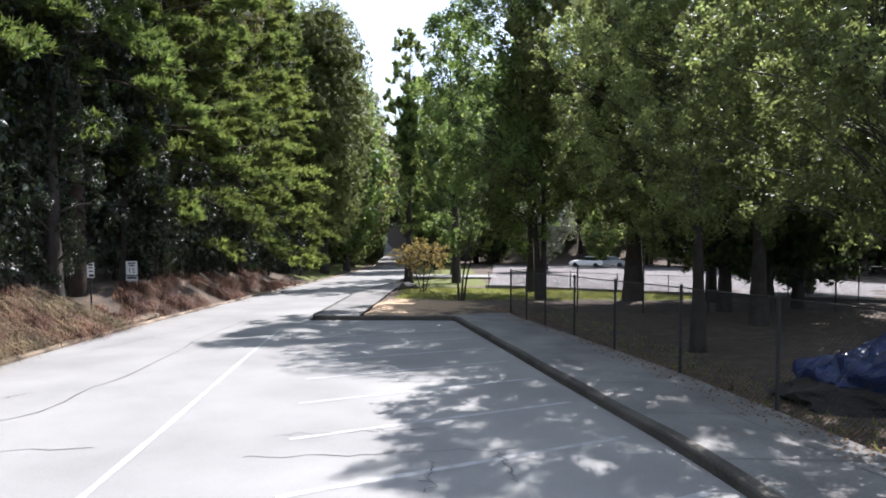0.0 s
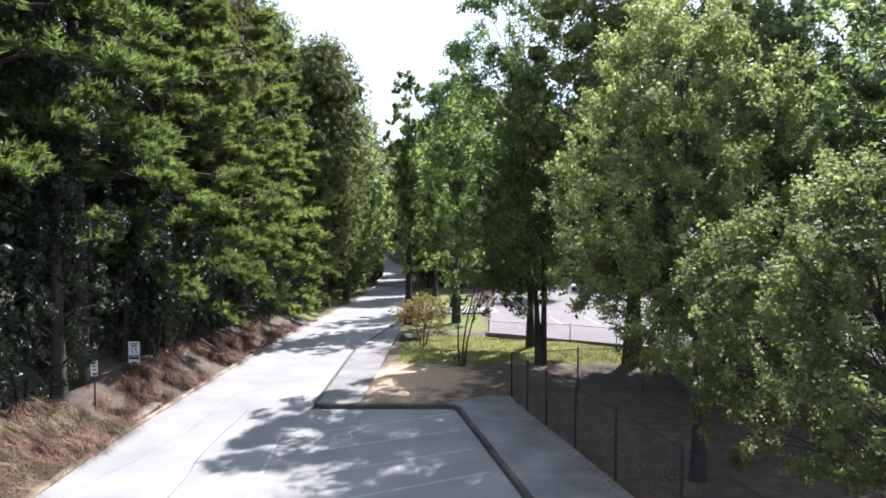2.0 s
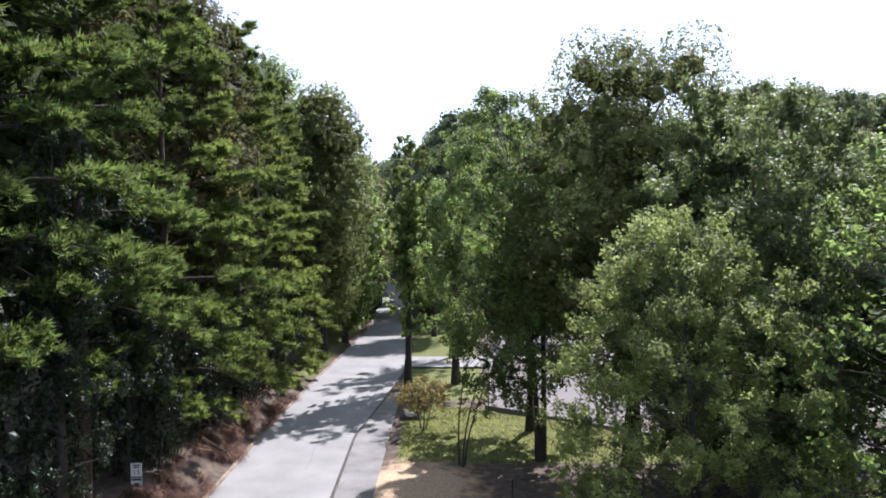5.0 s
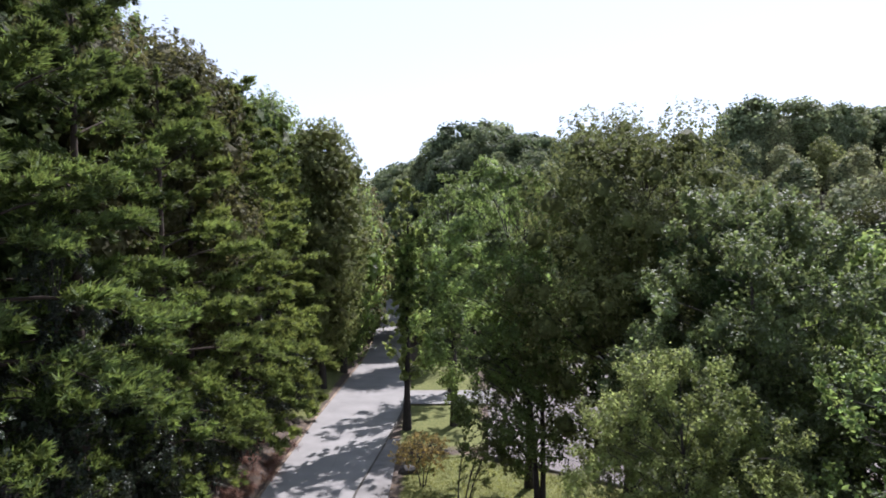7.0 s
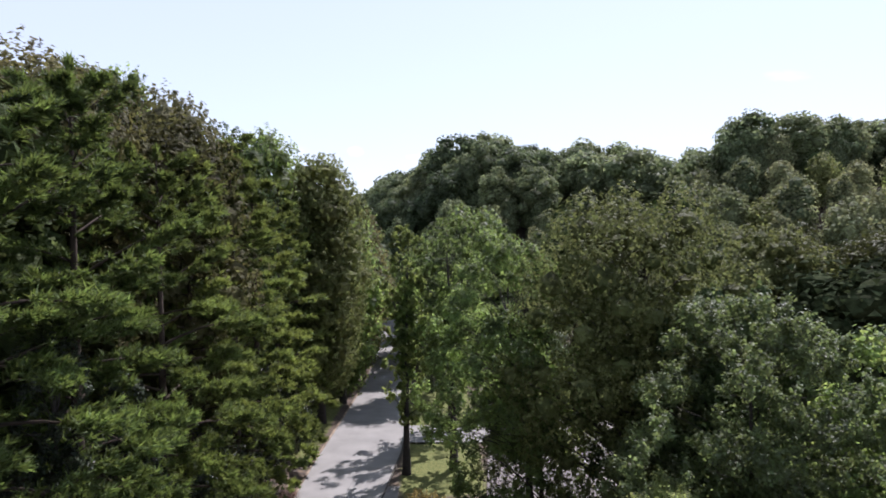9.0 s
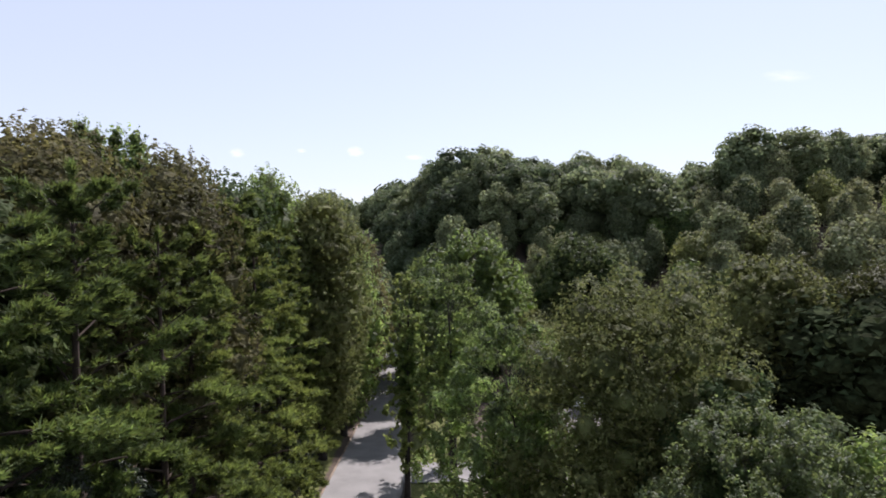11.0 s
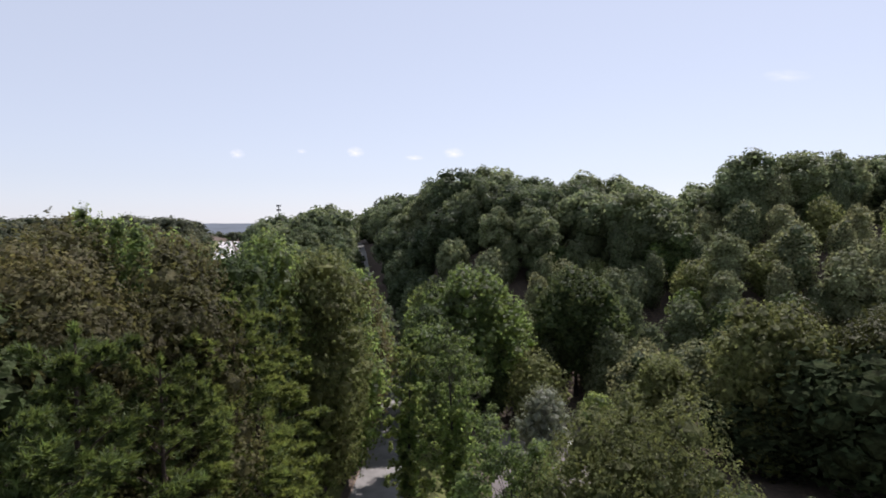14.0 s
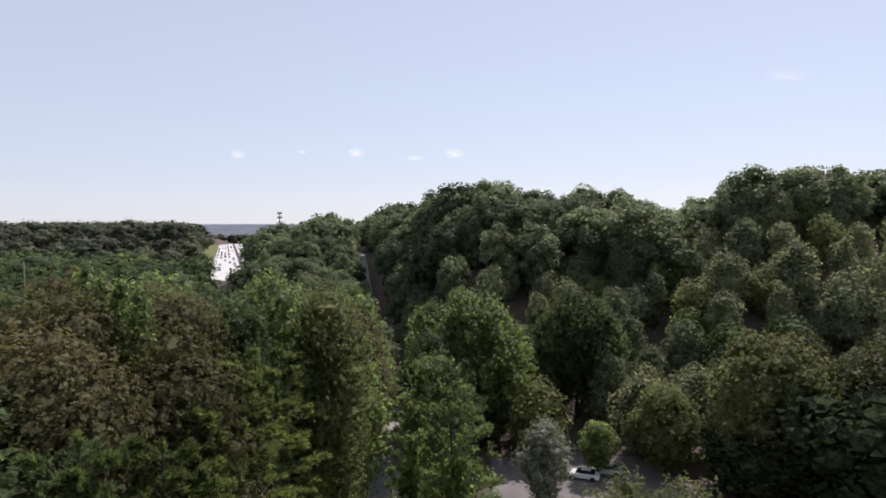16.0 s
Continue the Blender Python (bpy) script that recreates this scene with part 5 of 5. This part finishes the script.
def drooping_tufts(r, x, y, count, length, mat, name, label):
    """Clumps of long dry blades that arch over and hang down the bank."""
    n = len(x) * count
    cx, cy = np.repeat(x, count), np.repeat(y, count)
    size = np.repeat(r.uniform(0.6, 1.3, len(x)), count) * r.uniform(0.5, 1.2, n) * length
    px, py = cx + r.normal(0, 0.16, n), cy + r.normal(0, 0.22, n)
    o = np.stack([px, py, land(px, py) - 0.02], -1)
    a = r.normal(0.0, 0.8, n)
    d = np.stack([np.cos(a), np.sin(a), 0 * a], -1)
    s = np.stack([-np.sin(a), np.cos(a), 0 * a], -1) * 0.009
    rows = []
    for u, out, up, w in ((0, 0, 0, 1.0), (0.5, 0.28, 0.42, 0.9), (1.0, 0.85, r.uniform(-0.1, 0.4, n), 0.25)):
        c = o + d * (size * out)[:, None] + np.array([0, 0, 1.0]) * (size * up)[:, None]
        rows += [c - s * w, c + s * w]
    v = np.stack(rows, 1).reshape(-1, 3)
    k = np.arange(n)[:, None] * 6
    f = np.concatenate([k + np.array([[0, 1, 3, 2]]), k + np.array([[2, 3, 5, 4]])])
    return tagged(new(name, np_mesh(name, v, f, mat)), label, "weeds", kind="stuff")


n = 75
y = 4 + 16 * r9.uniform(size=n)
drooping_tufts(r9, lay(LEFT_KERB, y) - 0.3 - r9.beta(1.2, 1.8, n) * 2.2, y, 120, 0.85, STRAW, "dry_grass", "bleached dry grass drooping over the bank")
n = 120
y = 10 + 34 * r9.uniform(size=n) ** 1.3
drooping_tufts(r9, lay(LEFT_KERB, y) - 0.25 - r9.beta(1.2, 1.8, n) * 2.4, y, 100, 0.8, RED_STRAW, "pine_straw", "reddish pine straw and dry weeds hanging down the bank")
n = 30000
x, y = r9.uniform(-2.8, 15, n), r9.uniform(29.0, 42.0, n)
keep = grass_mask(x, y) > r9.uniform(0.1, 0.9, n)
blades(r9, x[keep], y[keep], 0.13, 0.5, GRASS, "lawn_grass", "mown green grass of the lawn", "grass", 0.02)
n = 700
x, y = r9.uniform(5.5, 7.0, n), r9.uniform(6, 24, n)
blades(r9, x - 0.1 * (y - 9) * (y > 9), y, 0.16, 0.6, GRASS, "fence_weeds", "weedy grass along the foot of the fence", "grass", 0.014)
n = 12000
y = r9.uniform(2, 26, n)
x = np.where(r9.uniform(size=n) < 0.5, lay(FENCE, y) + r9.normal(0.05, 0.4, n), r9.uniform(-0.5, 15, n))
keep = (y < 23.4) & (x > lay(FENCE, y) - 0.9) | (y > 22.6) & (x > -2.4) & (x < 6)
x, y = x[keep], y[keep]
z = np.maximum(land(x, y), np.where(x < lay(FENCE, y) - 0.25, prof(y) + 0.135, -99)) + 0.012
v, f = leaf_quads(np.stack([x, y, z], -1), r9.normal(0, 0.25, (len(x), 3)) + np.array([0, 0, 1.0]), 0.055, r9, 0.7)
tagged(new("fallen_leaves", np_mesh("fallen_leaves", v, f, LITTER)), "dry fallen leaves on pavement and yard", "leaves", kind="stuff")

# ---- parked and distant cars ----
RUBBER = material("tyre_rubber", (0.02, 0.02, 0.02), 0.8, 5, 0.2, 30)
GLASS = material("dark_car_glass", (0.015, 0.018, 0.02), 0.08, 3, 0.1, 20, 0.0, spec=0.6)
BODIES = [material("car_paint_" + n, c, 0.3, 2, 0.06, 20, 0.0, spec=0.5) for n, c in (("white", (0.75, 0.75, 0.74)), ("silver", (0.4, 0.41, 0.42)), ("black", (0.03, 0.03, 0.035)), ("blue", (0.05, 0.09, 0.2)), ("red", (0.3, 0.03, 0.03)))]


def car(paint, label):
    """A saloon: body shell with wheel arches, glazed cabin, four wheels, lights."""
    root = tagged(new("car"), label, "car")
    side = [(-2.15, 0.35), (-2.2, 0.62), (-2.05, 0.86), (-1.3, 0.93), (0.95, 0.95), (1.95, 0.8), (2.15, 0.6), (2.12, 0.35)]
    bm = bmesh.new()
    rings = []
    for w, k in ((-0.88, 0.94), (-0.8, 1.0), (0.8, 1.0), (0.88, 0.94)):
        rings.append([bm.verts.new((w, yy * k, 0.33 + (zz - 0.33) * (0.93 if abs(w) > 0.85 else 1.0))) for yy, zz in side])
    for a, b in zip(rings, rings[1:]):
        for i in range(len(side)):
            j = (i + 1) % len(side)
            bm.faces.new((a[i], a[j], b[j], b[i]))
    bm.faces.new(rings[0])
    bm.faces.new(list(reversed(rings[-1])))
    bmesh.ops.recalc_face_normals(bm, faces=bm.faces)
    part("body", bm, paint, root)
    cab = [(-1.55, 0.93), (-1.05, 1.38), (0.15, 1.42), (0.95, 0.95)]
    for name, grow, mat in (("cabin_glass", 0.0, GLASS), ("roof", 0.02, paint)):
        bm = bmesh.new()
        pr = cab if name == "cabin_glass" else [(-1.05, 1.385), (-0.95, 1.43), (0.05, 1.45), (0.2, 1.405)]
        for w in (0.74, -0.74):
            for yy, zz in pr:
                bm.verts.new((w * (0.86 if zz > 1.3 else 1.0), yy, zz))
        bm.verts.ensure_lookup_table()
        v = bm.verts
        for i in range(4):
            j = (i + 1) % 4
            bm.faces.new((v[i], v[j], v[j + 4], v[i + 4]))
        bm.faces.new(v[0:4])
        bm.faces.new(list(reversed(v[4:8])))
        bmesh.ops.recalc_face_normals(bm, faces=bm.faces)
        part(name, bm, mat, root)
    for sx in (-1, 1):
        for yy in (-1.35, 1.35):
            bm = bmesh.new()
            bmesh.ops.create_cone(bm, cap_ends=True, segments=14, radius1=0.33, radius2=0.33, depth=0.22, matrix=Matrix.Translation((sx * 0.78, yy, 0.33)) @ Matrix.Rotation(math.pi / 2, 4, "Y"))
            part("wheel", bm, RUBBER, root)
    return root


cars = [car(p, n + " saloon car seen far off") for p, n in zip(BODIES, ("white", "silver", "black", "blue", "red"))]
spots = [(19.5, 81.5, 1.2), (23.0, 83.0, 1.35)]
rc = np.random.default_rng(4)
for k in range(96):
    yy = 375 + 560 * (k + rc.uniform(0, 0.8)) / 96
    lane = rc.choice([-20, -16.3, -12.6, -8.9, -5.2, 4.5, 8.2, 11.9, 15.6])
    spots.append((highway_mid(yy) + lane, yy, 0.335))
for k, (cx, cy, turn) in enumerate(spots):
    zz = (float(prof(cy)) + 0.165) if cy < 100 else 1.13
    m = Matrix.Translation((cx, cy, zz)) @ Matrix.Rotation(turn, 4, "Z")
    kind = int(rc.choice([0, 0, 1, 1, 2, 2, 3, 4]))
    if k < 5:
        cars[k].matrix_basis = m
        tagged(cars[k], group="cars on the motorway")
    else:
        copy_thing(cars[kind], m)

pole = tagged(new("utility_pole"), "slender weathered wooden pole rising among the trees", "pole")
pole.location = (-81.0, 120.0, float(land(-81.0, 120.0)))
ph = 24.6 - pole.location.z
child("shaft", np_mesh("shaft", *tube([(0, 0, -0.5), (0.05, 0, ph * 0.5), (0.1, 0, ph)], [0.22, 0.18, 0.14], 10), GREYWOOD, smooth=True), pole)
child("cap", np_mesh("cap", *tube([(0.1, 0, ph), (0.1, 0, ph + 0.06), (0.1, 0, ph + 0.1)], [0.17, 0.17, 0.01], 10), STEEL, smooth=True), pole)

# ---- motorway, mast, distant ridge, clouds ----


def hw_strip(a, b, z, start=335.0):
    hy = np.arange(start, 1000, 10.0)
    v = np.concatenate([np.stack([highway_mid(hy) + a, hy, 0 * hy + z], -1), np.stack([highway_mid(hy) + b, hy, 0 * hy + z], -1)])
    i = np.arange(len(hy) - 1)
    return v, np.stack([i, i + len(hy), i + len(hy) + 1, i + 1], -1)


CONC_ROAD = material("bleached_concrete_road", (0.5, 0.49, 0.47), 0.85, 0.1, 0.12, 8, 0.1, 0.01)
motorway = new("motorway", np_mesh("motorway", *joined([hw_strip(-22, -1.2, 1.12), hw_strip(1.2, 18, 1.12)]), CONC_ROAD))
tagged(motorway, "pale concrete motorway with two wide carriageways", "motorway", kind="structure")
median = new("motorway_median", np_mesh("motorway_median", *joined([hw_strip(-1.2, 1.2, 1.9), hw_strip(-1.2, -1.2001, 1.1), hw_strip(1.2, 1.2001, 1.1)]), GROUND))
tagged(median, "dark planted strip between the carriageways", "median", kind="structure")

mast = tagged(new("radio_mast"), "slender grey radio mast with antenna platforms above the trees", "mast")
mast.location = (-85, 330, float(land(-85, 330)))
mh = 38.4 - mast.location.z
child("pole", np_mesh("pole", *tube([(0, 0, -1), (0, 0, mh * 0.5), (0, 0, mh)], [0.4, 0.32, 0.2], 10), STEEL, smooth=True), mast)
for k, h in enumerate((mh - 0.5, mh - 2.8)):
    for a in range(3):
        bm = bmesh.new()
        m = Matrix.Rotation(a * 2 * math.pi / 3 + 0.3, 4, "Z")
        box(bm, (0, 0.8, h), (1.5, 0.13, 0.1), m)
        for q in (-0.6, -0.2, 0.2, 0.6):
            box(bm, (q, 0.9, h), (0.18, 0.1, 1.1), m)
        box(bm, (0, 0.4, h), (0.08, 0.8, 0.08), m)
        part("antenna_bank", bm, STEEL, mast)

# the haze of distance is painted on as this blue-grey base colour
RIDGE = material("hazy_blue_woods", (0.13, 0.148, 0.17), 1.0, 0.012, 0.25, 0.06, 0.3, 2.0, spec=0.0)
rx = np.linspace(-2600, 2600, 160)
rows = []
for k, (yy, hh) in enumerate(((1120, -6), (1500, 8), (2700, 33), (3300, 36), (3600, 10))):
    bumps = np.array([2.2 * noise.noise(Vector((q * 0.006, k * 3.1, 0))) + 1.6 * noise.noise(Vector((q * 0.05, k, 5))) for q in rx])
    rows.append(np.stack([rx, 0 * rx + yy, hh + bumps], -1))
i = (np.arange(4)[:, None] * 160 + np.arange(159)[None]).ravel()
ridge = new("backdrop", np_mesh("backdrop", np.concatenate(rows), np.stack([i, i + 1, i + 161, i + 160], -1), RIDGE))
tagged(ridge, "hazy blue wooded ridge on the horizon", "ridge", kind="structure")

CLOUD = bpy.data.materials.new("cloud")
CLOUD.use_nodes = True
cn, cl = CLOUD.node_tree.nodes, CLOUD.node_tree.links
em, tp, mx = cn.new("ShaderNodeEmission"), cn.new("ShaderNodeBsdfTransparent"), cn.new("ShaderNodeMixShader")
em.inputs["Color"].default_value, em.inputs["Strength"].default_value = (0.97, 0.985, 1.0, 1), 0.85
tc, nz, rg = cn.new("ShaderNodeTexCoord"), cn.new("ShaderNodeTexNoise"), cn.new("ShaderNodeMapRange")
gr = cn.new("ShaderNodeTexGradient")
gr.gradient_type = "SPHERICAL"
mp = cn.new("ShaderNodeMath")
mp.operation = "MULTIPLY"
nz.inputs["Scale"].default_value, nz.inputs["Detail"].default_value = 2.2, 6
cl.new(tc.outputs["Object"], nz.inputs["Vector"])
cl.new(tc.outputs["Object"], gr.inputs["Vector"])
cl.new(gr.outputs["Fac"], mp.inputs[0])
cl.new(nz.outputs["Fac"], mp.inputs[1])
rg.inputs["From Min"].default_value, rg.inputs["From Max"].default_value = 0.16, 0.55
rg.inputs["To Max"].default_value = 0.8
cl.new(mp.outputs[0], rg.inputs["Value"])
thin, density = cn.new("ShaderNodeObjectInfo"), cn.new("ShaderNodeMath")
density.operation = "MULTIPLY"
cl.new(rg.outputs["Result"], density.inputs[0])
cl.new(thin.outputs["Alpha"], density.inputs[1])
cl.new(density.outputs[0], mx.inputs[0])
cl.new(tp.outputs[0], mx.inputs[1])
cl.new(em.outputs[0], mx.inputs[2])
cl.new(mx.outputs[0], cn["Material Output"].inputs["Surface"])
for bx, bz, w, h, dense in ((-1360, 514, 80, 55, 0.8), (-920, 530, 50, 26, 0.7), (-555, 524, 90, 60, 1.0), (-150, 485, 95, 30, 0.9), (120, 516, 105, 58, 1.0), (2400, 1040, 260, 70, 0.4)):
    bm = bmesh.new()
    bmesh.ops.create_grid(bm, x_segments=2, y_segments=2, size=1.0)
    me = bpy.data.meshes.new("cloud")
    bm.to_mesh(me)
    bm.free()
    me.materials.append(CLOUD)
    cloud = tagged(new("backdrop_cloud", me), "small white fair-weather cloud low in the sky", "cloud", kind="structure")
    cloud.matrix_world = Matrix.Translation((bx, 4200, bz)) @ Matrix.Rotation(math.pi / 2, 4, "X") @ Matrix.Diagonal((w, h, 1, 1))
    cloud.color = (1, 1, 1, dense)
    cloud.visible_shadow = False
